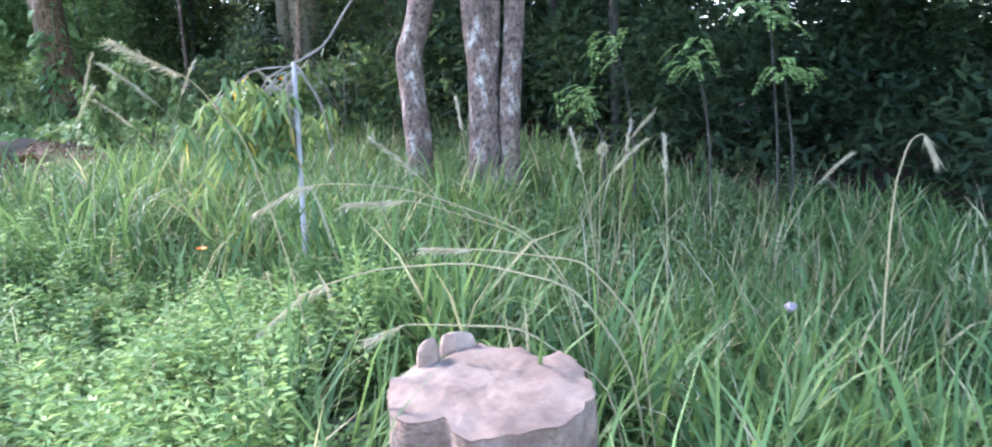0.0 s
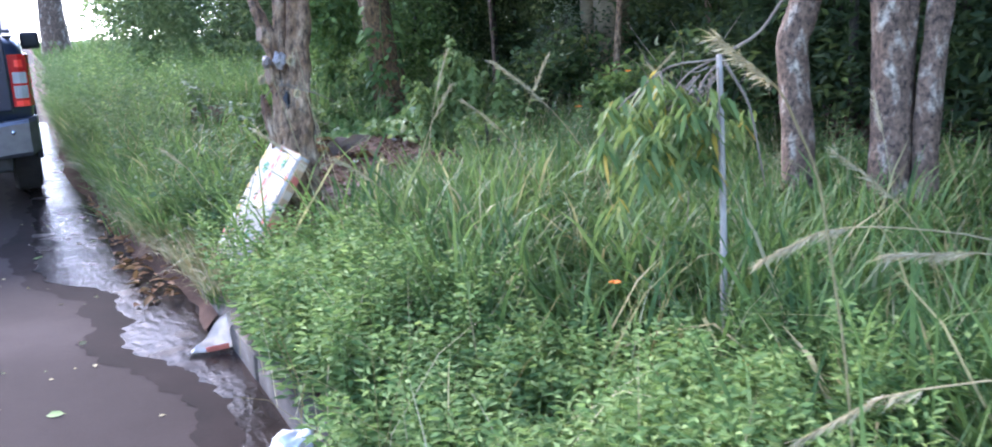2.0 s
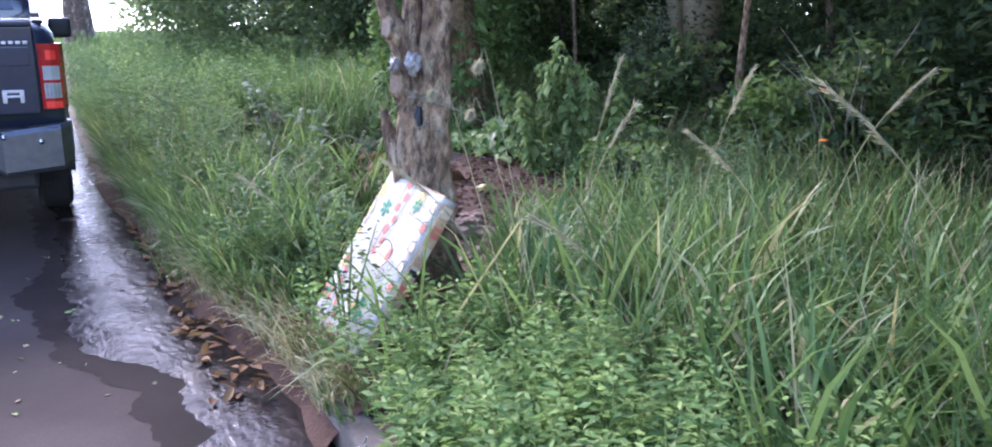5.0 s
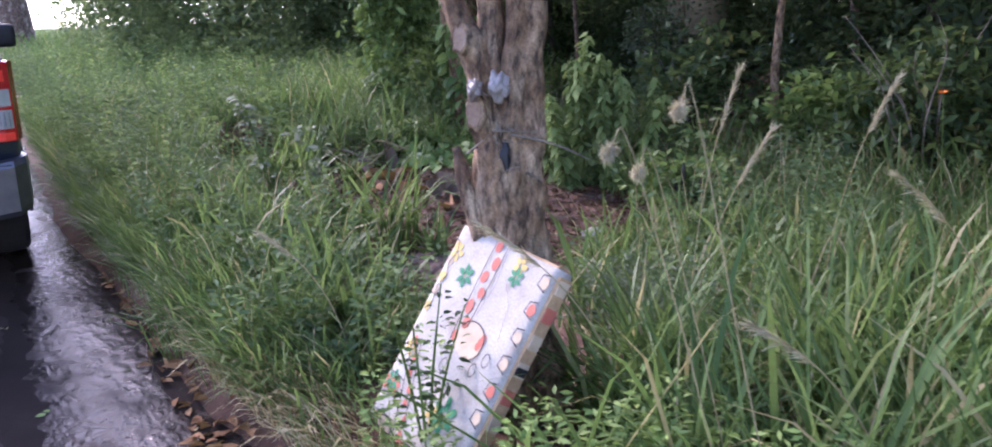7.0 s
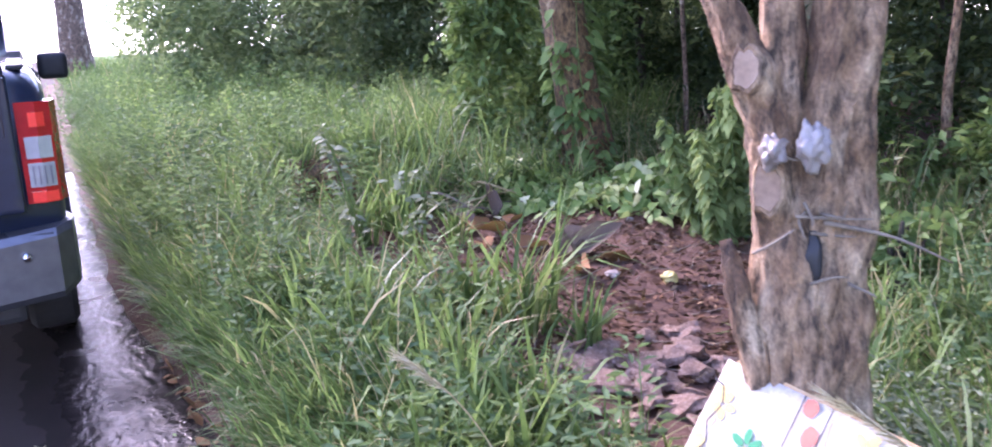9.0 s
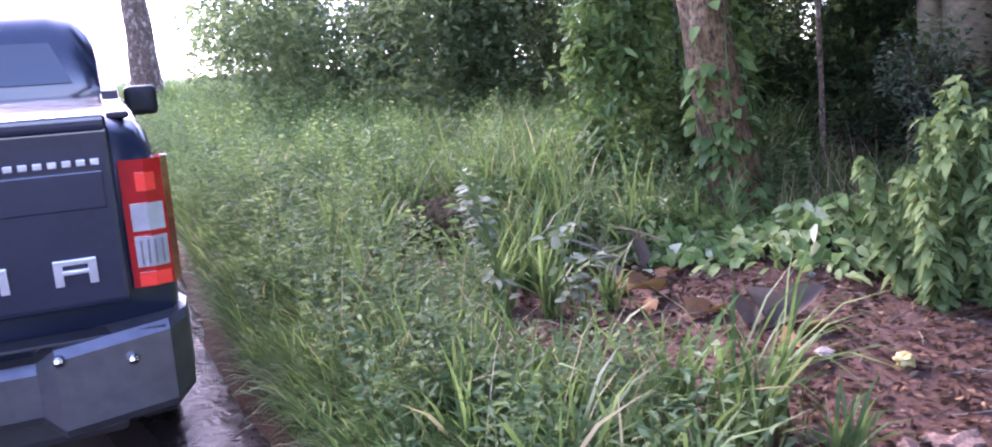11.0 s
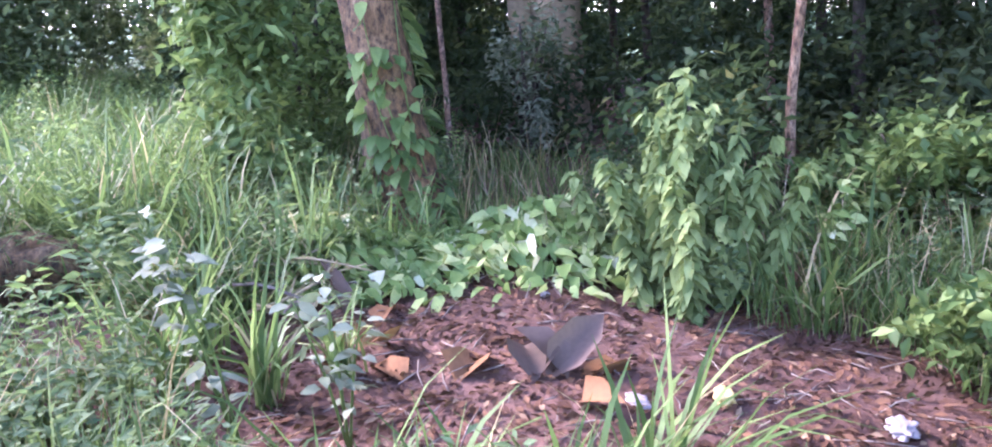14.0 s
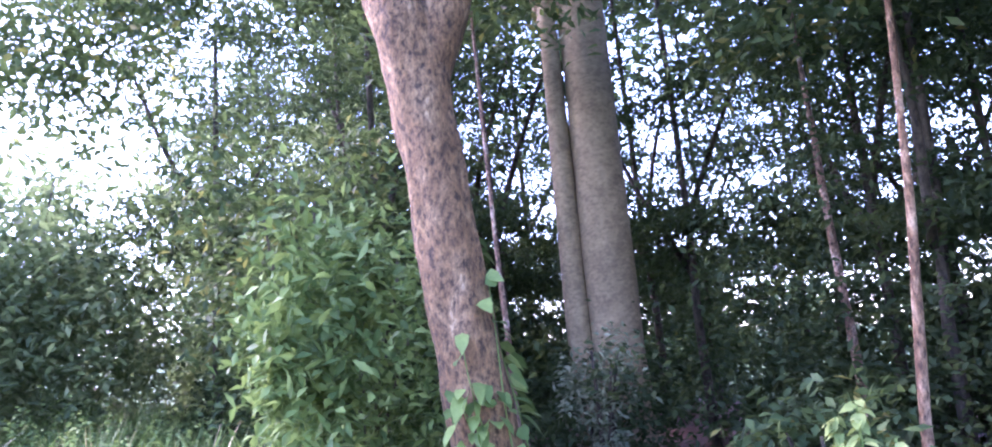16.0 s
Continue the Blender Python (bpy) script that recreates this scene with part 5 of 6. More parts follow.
def stump():
    x, y = 1.47, 1.56
    z = float(verge(x, y))
    t = empty("tree_stump", pose(x, y, z), "weathered reddish tree stump with rough sawn top", "stump")
    def rim(a, h):
        """Reach of the stump at a bearing and height: lobed, flaking, with a deep notch on one side."""
        k = 0.262 + 0.075 * max(0, 1 - h / 0.45) ** 2
        c = Vector((math.cos(a), math.sin(a), 0))
        k *= 1.0 + 0.16 * noise.noise(c * 1.3 + Vector((17, 0, 9))) + 0.05 * noise.noise(c * 5 + Vector((0, 2, h * 3))) + 0.05 * noise.noise(c * 13 + Vector((0, 0, h * 9)))
        notch = math.exp(-((math.remainder(a - 3.35, 2 * math.pi)) / 0.16) ** 2)
        return k * (1 - 0.22 * notch * min(1, h / 0.3))

    def crown(x, y):
        """Height of the sawn top, which tilts and is chipped at the rim."""
        c = Vector((x, y, 0))
        edge = max(0, math.hypot(x, y) / 0.26 - 0.72)
        return 0.668 + 0.10 * (x * 0.69 + y * 0.72) + 0.010 * noise.noise(c * 12) + 0.006 * noise.noise(c * 40) - edge * (0.05 + 0.16 * max(0, noise.noise(c * 9 + Vector((4, 0, 0)))))

    k, rows = 72, np.linspace(-0.1, 1.0, 22)
    V, T = [], []
    for g in rows:
        for i in range(k):
            a = 2 * math.pi * i / k
            q = rim(a, max(0, g) * 0.66)
            top = crown(q * math.cos(a), q * math.sin(a))
            V.append((q * math.cos(a), q * math.sin(a), g * top))
    for i in range(len(rows) - 1):
        for j in range(k):
            a, b = i * k + j, i * k + (j + 1) % k
            T += [(a, b, b + k), (a, b + k, a + k)]
    put("trunk", np.array(V), np.array(T), M_STUMP_SIDE, t, "flaking greyish bark")
    V, T = [(0, 0, crown(0, 0) + 0.002)], []
    for n in range(1, 15):
        for i in range(k):
            a = 2 * math.pi * i / k
            q = rim(a, 0.66) * n / 14
            V.append((q * math.cos(a), q * math.sin(a), crown(q * math.cos(a), q * math.sin(a)) + 0.002))
    for i in range(k):
        T.append((0, 1 + i, 1 + (i + 1) % k))
    for n in range(13):
        for j in range(k):
            a, b = 1 + n * k + j, 1 + n * k + (j + 1) % k
            T += [(a, a + k, b + k), (a, b + k, b)]
    put("cut_face", np.array(V), np.array(T), M_CUTWOOD, t, "pale reddish sawn surface", smooth=True)
    for a, wide, tall in ((1.62, 0.034, 0.066), (1.12, 0.052, 0.060)):
        q = rim(a, 0.66) - 0.035
        c, z0 = Vector((q * math.cos(a), q * math.sin(a), 0)), crown(q * math.cos(a), q * math.sin(a))
        u, v = Vector((-math.sin(a), math.cos(a), 0)), Vector((math.cos(a), math.sin(a), 0))
        rings = []
        for h, w in ((-0.02, 1.15), (0.3, 1.05), (0.7, 0.95), (0.93, 0.8), (1.0, 0.55)):
            ring = []
            for i in range(14):
                b = 2 * math.pi * i / 14
                m = w * (1 + 0.25 * noise.noise(Vector((math.cos(b) * 2, math.sin(b) * 2, h * 2 + a * 5))))
                ring.append(c + u * (wide * m * math.cos(b)) + v * (0.022 * m * math.sin(b)) + Vector((0, 0, z0 + tall * h * (1 + 0.15 * math.cos(b + a)))))
            rings.append(ring)
        part("splinter", loft(rings), M_SAWN, t, "upright splinter left by the saw")
    bx, by = 1.74, 2.56
    block = empty("concrete_block", pose(bx, by, float(verge(bx, by)), 4, 3, 40), "broken grey concrete block lying in the weeds", "rubble")
    part("slab", box(-0.13, 0.13, -0.08, 0.08, -0.02, 0.11, 0.012), M_KERB, block)
    part("lip", box(-0.13, 0.02, -0.09, -0.075, 0.05, 0.12, 0.006), M_KERB, block)


stump()


def reeds():
    """Long arching grass stalks with feathery seed plumes."""
    r = np.random.default_rng(16)
    spots = [(2.9, 3.0, 1.2, 0.9, 2.4), (3.3, 2.6, 1.15, 0.7, 1.0), (3.6, 2.4, 1.1, 0.7, 0.6), (3.5, 3.0, 1.1, 0.9, 5.6), (2.4, 4.4, 1.5, 0.9, 2.8), (3.2, 4.4, 1.4, 0.8, 2.6),
             (2.3, 6.6, 1.25, 0.35, 5.6), (2.1, 6.4, 1.1, 0.6, 5.6), (2.9, 6.4, 1.2, 0.5, 5.4), (3.4, 6.0, 1.3, 0.8, 5.3), (1.7, 5.2, 1.0, 1.0, 2.9), (1.5, 6.0, 1.05, 0.95, 2.6), (2.6, 5.4, 1.2, 0.9, 2.9), (3.8, 4.0, 1.15, 0.7, 1.0), (4.0, 3.0, 1.1, 0.8, 0.4), (1.0, 7.2, 0.75, 0.9, 2.6), (4.3, 2.2, 1.0, 0.9, 5.5), (4.6, 3.6, 1.05, 0.8, 5.0)]
    for x, y, L, bend, az in spots:
        s = np.linspace(0, 1, 9)
        a = bend * s ** 1.3
        step = L / 8
        px = np.concatenate([[0], np.cumsum(np.sin(a[1:]) * step)])
        pz = np.concatenate([[0], np.cumsum(np.cos(a[1:]) * step)])
        reed(r, x, y, np.stack([px * math.cos(az), px * math.sin(az), pz - 0.03], 1))
    # the long stalks that lie over the stump and the tall plumes by the kerb
    for line in (((2.02, 1.42, 0.25), (1.95, 1.45, 0.8), (1.82, 1.55, 1.06), (1.66, 1.80, 1.13), (1.52, 2.08, 1.10), (1.42, 2.30, 1.02), (1.34, 2.46, 0.88)),
                 ((2.10, 1.45, 0.25), (2.06, 1.5, 0.9), (1.95, 1.62, 1.10), (1.80, 1.90, 1.13), (1.72, 2.06, 1.13)),
                 ((2.42, 1.95, 0.28), (2.36, 1.98, 0.85), (2.22, 2.08, 1.10), (1.92, 2.40, 1.28), (1.68, 2.64, 1.31), (1.55, 2.76, 1.22)),
                 ((2.46, 2.02, 0.28), (2.40, 2.05, 0.85), (2.24, 2.14, 1.08), (1.98, 2.42, 1.22), (1.80, 2.58, 1.22)),
                 ((1.60, 2.48, 0.30), (1.46, 2.43, 1.05), (1.30, 2.37, 1.50), (1.12, 2.30, 1.68), (0.88, 2.21, 1.78)),
                 ((2.75, 1.05, 0.3), (2.77, 1.04, 1.0), (2.78, 1.03, 1.25), (2.81, 1.0, 1.40), (2.86, 0.97, 1.42), (2.90, 0.95, 1.34)),
                 ((2.58, 2.1, 0.3), (2.6, 2.06, 1.0), (2.6, 2.05, 1.28), (2.61, 2.04, 1.36)),
                 ((1.95, 1.42, 0.25), (1.90, 1.5, 0.75), (1.75, 1.70, 0.93), (1.55, 1.98, 0.94), (1.48, 2.06, 0.90)),
                 ((1.30, 5.20, 0.60), (1.20, 5.28, 1.30), (1.13, 5.33, 1.84), (1.11, 5.34, 1.93), (1.09, 5.35, 1.86)),
                 ((1.25, 5.30, 0.60), (1.12, 5.36, 1.30), (1.02, 5.41, 1.76), (0.99, 5.42, 1.84), (0.96, 5.43, 1.78)),
                 ((1.45, 5.50, 0.60), (1.32, 5.53, 1.25), (1.22, 5.56, 1.68), (1.19, 5.57, 1.77), (1.17, 5.58, 1.70))):
        p = np.array(line)
        foot = p[0].copy()
        foot[2] = float(verge(foot[0], foot[1])) - 0.02
        k = np.linspace(0, len(p) - 1, 13)
        pts = np.stack([np.interp(k, np.arange(len(p)), p[:, c] - foot[c]) for c in range(3)], 1)
        pts[0] = 0
        reed(r, foot[0], foot[1], pts, fluffy=line[0][1] > 5 or len(line) == 4)


def reed(r, x, y, pts, fluffy=False):
    m = len(pts)
    s = np.linspace(0, 1, m)
    t = empty("plumed_reed", pose(x, y, float(verge(x, y))), "arching straw-coloured grass stalk with a feathery seed plume", "reed", "plumed reeds")
    put("stalk", *tube(pts, np.linspace(0.0022, 0.0012, m) if fluffy else np.linspace(0.0036, 0.0017, m), 5, 0.02, steps=2), M_DRY, t)
    n = 1100 if fluffy else 210
    u = r.uniform(0.93 if fluffy else 0.78, 1.0, n)
    P = np.stack([np.interp(u, s, pts[:, c]) for c in range(3)], 1)
    d = unit(pts[-1] - pts[-3])
    D = d + r.normal(size=(n, 3)) * (0.9 if fluffy else 0.17) + [0, 0, -0.32]
    put("plume", *kites(P, D, r.uniform(0.012, 0.032, n) if fluffy else r.uniform(0.02, 0.07, n), 0.0018 if fluffy else 0.003), M_PLUME, t)


reeds()


def broken_sapling():
    x, y = 2.42, 3.82
    z = float(verge(x, y))
    t = empty("broken_sapling", pose(x, y, z), "snapped pale sapling with its wilted top hanging down", "sapling")
    put("trunk", *tube([(-0.06, -0.05, -0.05), (-0.03, -0.03, 0.5), (0.05, 0.06, 1.31)], [0.017, 0.015, 0.013], 10, 0.08, steps=5), M_PALE_STEM, t, smooth=True)
    r = np.random.default_rng(18)
    for k, (pts, rad) in enumerate([([(0.05, 0.06, 1.30), (0.16, -0.06, 1.38), (0.27, -0.16, 1.60), (0.36, -0.26, 1.72), (0.36, -0.3, 2.1)], [0.012, 0.011, 0.009, 0.008, 0.006]), ([(0.05, 0.06, 1.30), (-0.05, 0.15, 1.24), (-0.14, 0.26, 1.05), (-0.18, 0.3, 0.75)], [0.008, 0.007, 0.006, 0.004]), ([(0.06, 0.05, 1.29), (0.0, 0.12, 1.2), (-0.03, 0.16, 0.9), (-0.05, 0.17, 0.6)], [0.012, 0.01, 0.008, 0.004]), ([(0.05, 0.06, 1.29), (-0.12, 0.18, 1.28), (-0.28, 0.36, 1.1), (-0.36, 0.45, 0.85)], [0.008, 0.007, 0.005, 0.003]), ([(0.06, 0.05, 1.29), (0.14, -0.02, 1.1), (0.18, -0.06, 0.75)], [0.012, 0.009, 0.005])]):
        put("branch", *tube(pts, np.array(rad) * 0.6, 7, 0.1, steps=4), M_DEADWOOD, t, smooth=True)
    sets = []
    for k in range(44):
        c = np.array((-0.10 + r.normal() * 0.17, 0.15 + r.normal() * 0.14, 1.00 + r.normal() * 0.14))
        n = 17
        az = np.arange(n) * 2.4
        D = np.stack([np.cos(az), np.sin(az), np.full(n, -0.9)], 1)
        sets.append(leaves(np.repeat(c[None], n, 0) + r.normal(size=(n, 3)) * 0.02, D, r.uniform(0.07, 0.125, n), 0.021, 0.35, 0.2))
    put("foliage", *join(*sets), M_WILT, t, "wilting long green and yellow leaves", smooth=True)
    for k in range(22):
        a = np.array((-0.02, 0.12, 1.22)) + r.normal(size=3) * [0.08, 0.08, 0.05]
        d = r.normal(size=3) * [0.07, 0.07, 0.08] - np.array((0.02, -0.02, 0.12 + 0.2 * (k % 3 == 0)))
        put("twig", *tube([a, a + d * 0.5 + r.normal(size=3) * 0.02, a + d], [0.004, 0.003, 0.0015], 5, 0.05), M_DEADWOOD, t)
    x, y = 5.6, 7.65
    d = empty("dead_shrub", pose(x, y, float(verge(x, y))), "leafless grey dead shrub in the grass", "shrub")
    for k in range(14):
        b = np.array((r.normal() * 0.35, r.normal() * 0.3, 1.15 + r.normal() * 0.2))
        put("branch", *tube([(0, 0, -0.03), b * [0.3, 0.3, 0.5] + r.normal(size=3) * 0.06, b * [0.7, 0.7, 0.85] + r.normal(size=3) * 0.06, b], [0.009, 0.007, 0.004, 0.0015], 6, 0.1), M_DEADWOOD, d)


broken_sapling()


# ---- rubbish ----
def mattress():
    """A child's printed foam mattress leaning on the lopped tree."""
    tl, tr, bl = Vector((1.29, 6.70, 1.425)), Vector((1.31, 6.13, 1.355)), Vector((0.86, 6.80, 0.765))
    u = (tr - tl).normalized()
    down = (bl - tl).normalized()
    v = (down - u * u.dot(down)).normalized()
    w = u.cross(v)
    if w.x > 0:
        w = -w
    W, L, TH = 0.57, 0.84, 0.075
    m = Matrix((u, v, w)).transposed().to_4x4()
    m.translation = tl
    t = empty("mattress", m, "discarded white child's mattress with faded animal-and-flower print leaning on a tree", "mattress")
    bm = bmesh.new()
    nx, ny = 24, 34
    rings = {}
    for side in (0, 1):
        for i in range(nx + 1):
            for j in range(ny + 1):
                x, y = W * i / nx, L * j / ny
                e = min(i, nx - i, j * 1.0, ny - j)
                z = (-0.007 if e == 0 else 0.0) + 0.0025 * noise.noise(Vector((x * 9, y * 9, side)))
                rings[side, i, j] = bm.verts.new((x + 0.006 * noise.noise(Vector((y * 9, 2, 1))) * (i in (0, nx)), y, z if side == 0 else -TH - z))
    for i in range(nx):
        for j in range(ny):
            bm.faces.new([rings[0, a, b] for a, b in ((i, j), (i + 1, j), (i + 1, j + 1), (i, j + 1))])
            bm.faces.new([rings[1, a, b] for a, b in ((i, j), (i, j + 1), (i + 1, j + 1), (i + 1, j))])
    for i in range(nx):
        bm.faces.new((rings[0, i, 0], rings[1, i, 0], rings[1, i + 1, 0], rings[0, i + 1, 0]))
        bm.faces.new((rings[0, i, ny], rings[0, i + 1, ny], rings[1, i + 1, ny], rings[1, i, ny]))
    for j in range(ny):
        bm.faces.new((rings[0, 0, j], rings[0, 0, j + 1], rings[1, 0, j + 1], rings[1, 0, j]))
        bm.faces.new((rings[0, nx, j], rings[1, nx, j], rings[1, nx, j + 1], rings[0, nx, j + 1]))
    bmesh.ops.recalc_face_normals(bm, faces=bm.faces[:])
    part("cover", bm, M_CLOTH, t, smooth=True)
    part("edge_band", box(W - 0.004, W + 0.013, 0.02, L - 0.02, -TH + 0.008, -0.014, 0.003), M_FOAM, t, "torn yellowed foam side")
    part("edge_band", box(0.02, W - 0.02, -0.008, 0.004, -TH + 0.008, -0.014, 0.003), M_FOAM, t, "yellowed foam side")

    def flat(name, pts, material, lift=0.0030):
        b = bmesh.new()
        b.faces.new([b.verts.new((x, y, lift)) for x, y in pts])
        bmesh.ops.triangulate(b, faces=b.faces[:])
        return part(name, b, material, t)

    def blob(name, x, y, rx, ry, rot, material, lift=0.0030, k=12):
        c, s = math.cos(rot), math.sin(rot)

        def q(a):
            return 1 + 0.18 * noise.noise(Vector((math.cos(a) * 1.5 + x * 40, math.sin(a) * 1.5 + y * 40, 0)))

        return flat(name, [(x + rx * q(a) * math.cos(a) * c - ry * q(a) * math.sin(a) * s, y + rx * q(a) * math.cos(a) * s + ry * q(a) * math.sin(a) * c) for a in np.linspace(0, 2 * math.pi, k, endpoint=False)], material, lift)

    def stroke(pts, wd=0.005, material=M_INK):
        wd *= 0.7
        p = [Vector(q) for q in pts]
        lft, rgt = [], []
        for i, q in enumerate(p):
            d = (p[min(i + 1, len(p) - 1)] - p[max(i - 1, 0)]).normalized()
            lft.append(q + Vector((-d.y, d.x)) * wd / 2), rgt.append(q - Vector((-d.y, d.x)) * wd / 2)
        b = bmesh.new()
        a = [b.verts.new((q.x, q.y, 0.0046)) for q in lft]
        c = [b.verts.new((q.x, q.y, 0.0046)) for q in rgt]
        for i in range(len(p) - 1):
            b.faces.new((a[i], c[i], c[i + 1], a[i + 1]))
        part("print_or_crease_line", b, material, t)

    # patched bands, flowers and rounded outlines of the faded print
    for k in range(7):
        blob("printed_patch", 0.266 + 0.012 * (k % 2 * 2 - 1), 0.02 + k * 0.056, 0.019, 0.020 + 0.004 * (k * 5 % 3), 0.35 * (k % 3 - 1), M_PRINT_RED, k=9)
    stroke([(0.232, 0.0), (0.232, 0.15), (0.235, 0.28), (0.24, 0.385)], 0.006)
    stroke([(0.302, 0.0), (0.302, 0.12), (0.298, 0.24), (0.297, 0.31)], 0.006)
    blob("printed_patch", 0.335, 0.345, 0.075, 0.062, 0.2, M_PRINT_CREAM)
    blob("printed_patch", 0.395, 0.33, 0.016, 0.035, 0.3, M_PRINT_RED, 0.0035, 8)
    stroke([(0.335 + 0.08 * math.cos(a), 0.345 + 0.066 * math.sin(a)) for a in np.linspace(-2.6, 1.6, 14)], 0.006)
    for cx, cy in ((0.42, 0.42), (0.46, 0.37), (0.27, 0.46)):
        stroke([(cx + 0.017 * math.cos(a), cy + 0.024 * math.sin(a)) for a in np.linspace(0, 6.28, 11)], 0.005)
    for k in range(7):
        v = 0.45 + 0.05 * k
        u = 0.072 + 0.55 * (v - 0.45)
        blob("printed_patch", u + 0.006 * (k % 2 * 2 - 1), v, 0.013, 0.021, -0.4, M_PRINT_RED, 0.0035, 7)
    stroke([(0.045, 0.45), (0.12, 0.60), (0.19, 0.75)], 0.006)
    stroke([(0.095, 0.43), (0.17, 0.58), (0.235, 0.72)], 0.006)
    for k in range(6):
        blob("printed_patch", 0.018 + 0.036 * (k % 3), 0.615 + 0.03 * (k // 3), 0.016, 0.013, 0.3, M_PRINT_RED, 0.0032, 7)
    stroke([(0.0, 0.59), (0.06, 0.585), (0.11, 0.59)])
    stroke([(0.0, 0.665), (0.07, 0.66), (0.14, 0.66)])
    for cx, cy, q in ((0.153, 0.161, 1.0), (0.405, 0.086, 0.8), (0.052, 0.612, 0.9), (0.394, 0.598, 1.5)):
        for k in range(6):
            a = k * 1.047 + cx * 9
            blob("printed_petal", cx + 0.027 * q * math.cos(a), cy + 0.027 * q * math.sin(a), 0.019 * q, 0.010 * q, a, M_PRINT_GREEN, 0.0040, 8)
        blob("printed_dot", cx, cy, 0.0035 * q, 0.0035 * q, 0, M_PRINT_YELLOW, 0.0045, 8)
    for cx, cy in ((0.40, 0.045), (0.335, 0.615), (0.06, 0.475), (0.05, 0.10), (0.07, 0.76)):
        for k in range(5):
            a = k * 1.257
            blob("printed_petal", cx + 0.022 * math.cos(a), cy + 0.022 * math.sin(a), 0.016, 0.011, a, M_PRINT_YELLOW, 0.0035, 8)
    blob("printed_patch", 0.12, 0.785, 0.062, 0.048, 0.7, M_PRINT_CREAM, 0.0040)
    blob("printed_dot", 0.135, 0.785, 0.026, 0.017, 1.0, M_INK, 0.0050)
    stroke([(0.12 + 0.068 * math.cos(a), 0.782 + 0.054 * math.sin(a)) for a in np.linspace(-3.4, 1.2, 15)], 0.006)
    for k in range(8):
        blob("printed_patch", 0.225 + 0.04 * (k % 6), 0.78 + 0.028 * (k // 6) - 0.012 * (k % 2), 0.017, 0.014, 0.3 * k, M_PRINT_RED, 0.0035, 7)
    stroke([(0.21, 0.752), (0.33, 0.75), (0.50, 0.76)])
    stroke([(0.20, 0.815), (0.33, 0.812), (0.50, 0.815)])
    stroke([(0.0, 0.055), (0.03, 0.06), (0.05, 0.10), (0.03, 0.15), (0.055, 0.19), (0.03, 0.24), (0.05, 0.30), (0.02, 0.34)], 0.006)
    for k in range(5):
        blob("printed_patch", 0.032, 0.08 + 0.06 * k, 0.018, 0.022, 0, M_PRINT_CREAM if k % 2 else M_PRINT_YELLOW, 0.0032, 8)
    for k in range(6):
        v = 0.03 + k * 0.095
        stroke([(W - 0.006, v), (W - 0.045, v + 0.008), (W - 0.052, v + 0.045), (W - 0.006, v + 0.06)], 0.007)
        blob("printed_patch", W - 0.025, v + 0.032, 0.02, 0.022, 0, M_PRINT_RED if k in (1, 4) else M_PRINT_CREAM, 0.0035, 8)
        part("side_patch", box(W + 0.010, W + 0.0165, v, v + 0.05, -TH + 0.012, -0.018, 0.002), M_PRINT_RED if k in (1, 4) else M_PRINT_CREAM, t)
    # the dark inside of the tear is a black block on the foam
    part("side_hole_shade", box(W + 0.010, W + 0.0168, 0.33, 0.36, -TH + 0.012, -0.018, 0.002), M_INK, t, "black patch for the shade inside a torn hole")
    # crease shade drawn as flat grey strokes, and a stain-grey fold
    stroke([(0.31, 0.02), (0.33, 0.14), (0.31, 0.26)], 0.004, M_BAG_GREY)
    stroke([(0.36, 0.10), (0.44, 0.18), (0.47, 0.30)], 0.003, M_BAG_GREY)
    stroke([(0.10, 0.62), (0.27, 0.66), (0.38, 0.73)], 0.003, M_BAG_GREY)
    return t


mattress()


def crumpled(name, x, y, z, sx, sy, sz, material, label, category, seed, rot=0, extra=None):
    bm = bmesh.new()
    bmesh.ops.create_icosphere(bm, subdivisions=4, radius=1)
    for v in bm.verts:
        q = v.co.copy()
        d = 1 + 0.55 * noise.noise(q * 1.7 + Vector((seed, 0, 0))) + 0.28 * noise.noise(q * 4.3 + Vector((0, seed, 0))) + 0.12 * abs(noise.noise(q * 9))
        v.co = Vector((q.x * sx, q.y * sy, q.z * sz)) * d
    lo = min(v.co.z for v in bm.verts)
    for v in bm.verts:
        v.co.z -= lo
    ob = part(name, bm, material, None, smooth=True)
    ob.matrix_basis = pose(x, y, z, math.degrees(math.atan(SLOPE)), 0, rot)
    return tagged(ob, label, category)


bag = empty("snack_packet", pose(0.60, 5.45, float(lie(5.45)) + 0.006, 0, 0, 0), "crumpled white and red foil packet leaning in the gutter", "litter")
bm = bmesh.new()
grid = [[bm.verts.new((-0.13 + 0.22 * i / 8 + 0.012 * math.sin(j), 0.02 * math.sin(i * 1.7 + j) + 0.012 * math.cos(j * 2.3), 0.0 + (0.20 * i / 8 + 0.015) * j / 6 * (1.0 - 0.35 * abs(i - 6) / 6))) for j in range(7)] for i in range(9)]
for i in range(8):
    for j in range(6):
        bm.faces.new((grid[i][j], grid[i + 1][j], grid[i + 1][j + 1], grid[i][j + 1]))
bmesh.ops.solidify(bm, geom=bm.faces[:], thickness=0.012)
part("film", bm, M_PACK, bag, smooth=True)
part("printed_band", box(-0.06, 0.05, -0.045, -0.03, 0.01, 0.035, 0.004), M_PRINT_RED, bag, "red printed edge")
crumpled("plastic_bag", 0.62, 4.18, float(lie(4.18)), 0.09, 0.06, 0.06, M_PACK, "crumpled white plastic bag in the gutter", "plastic bag", 2.0, 30)
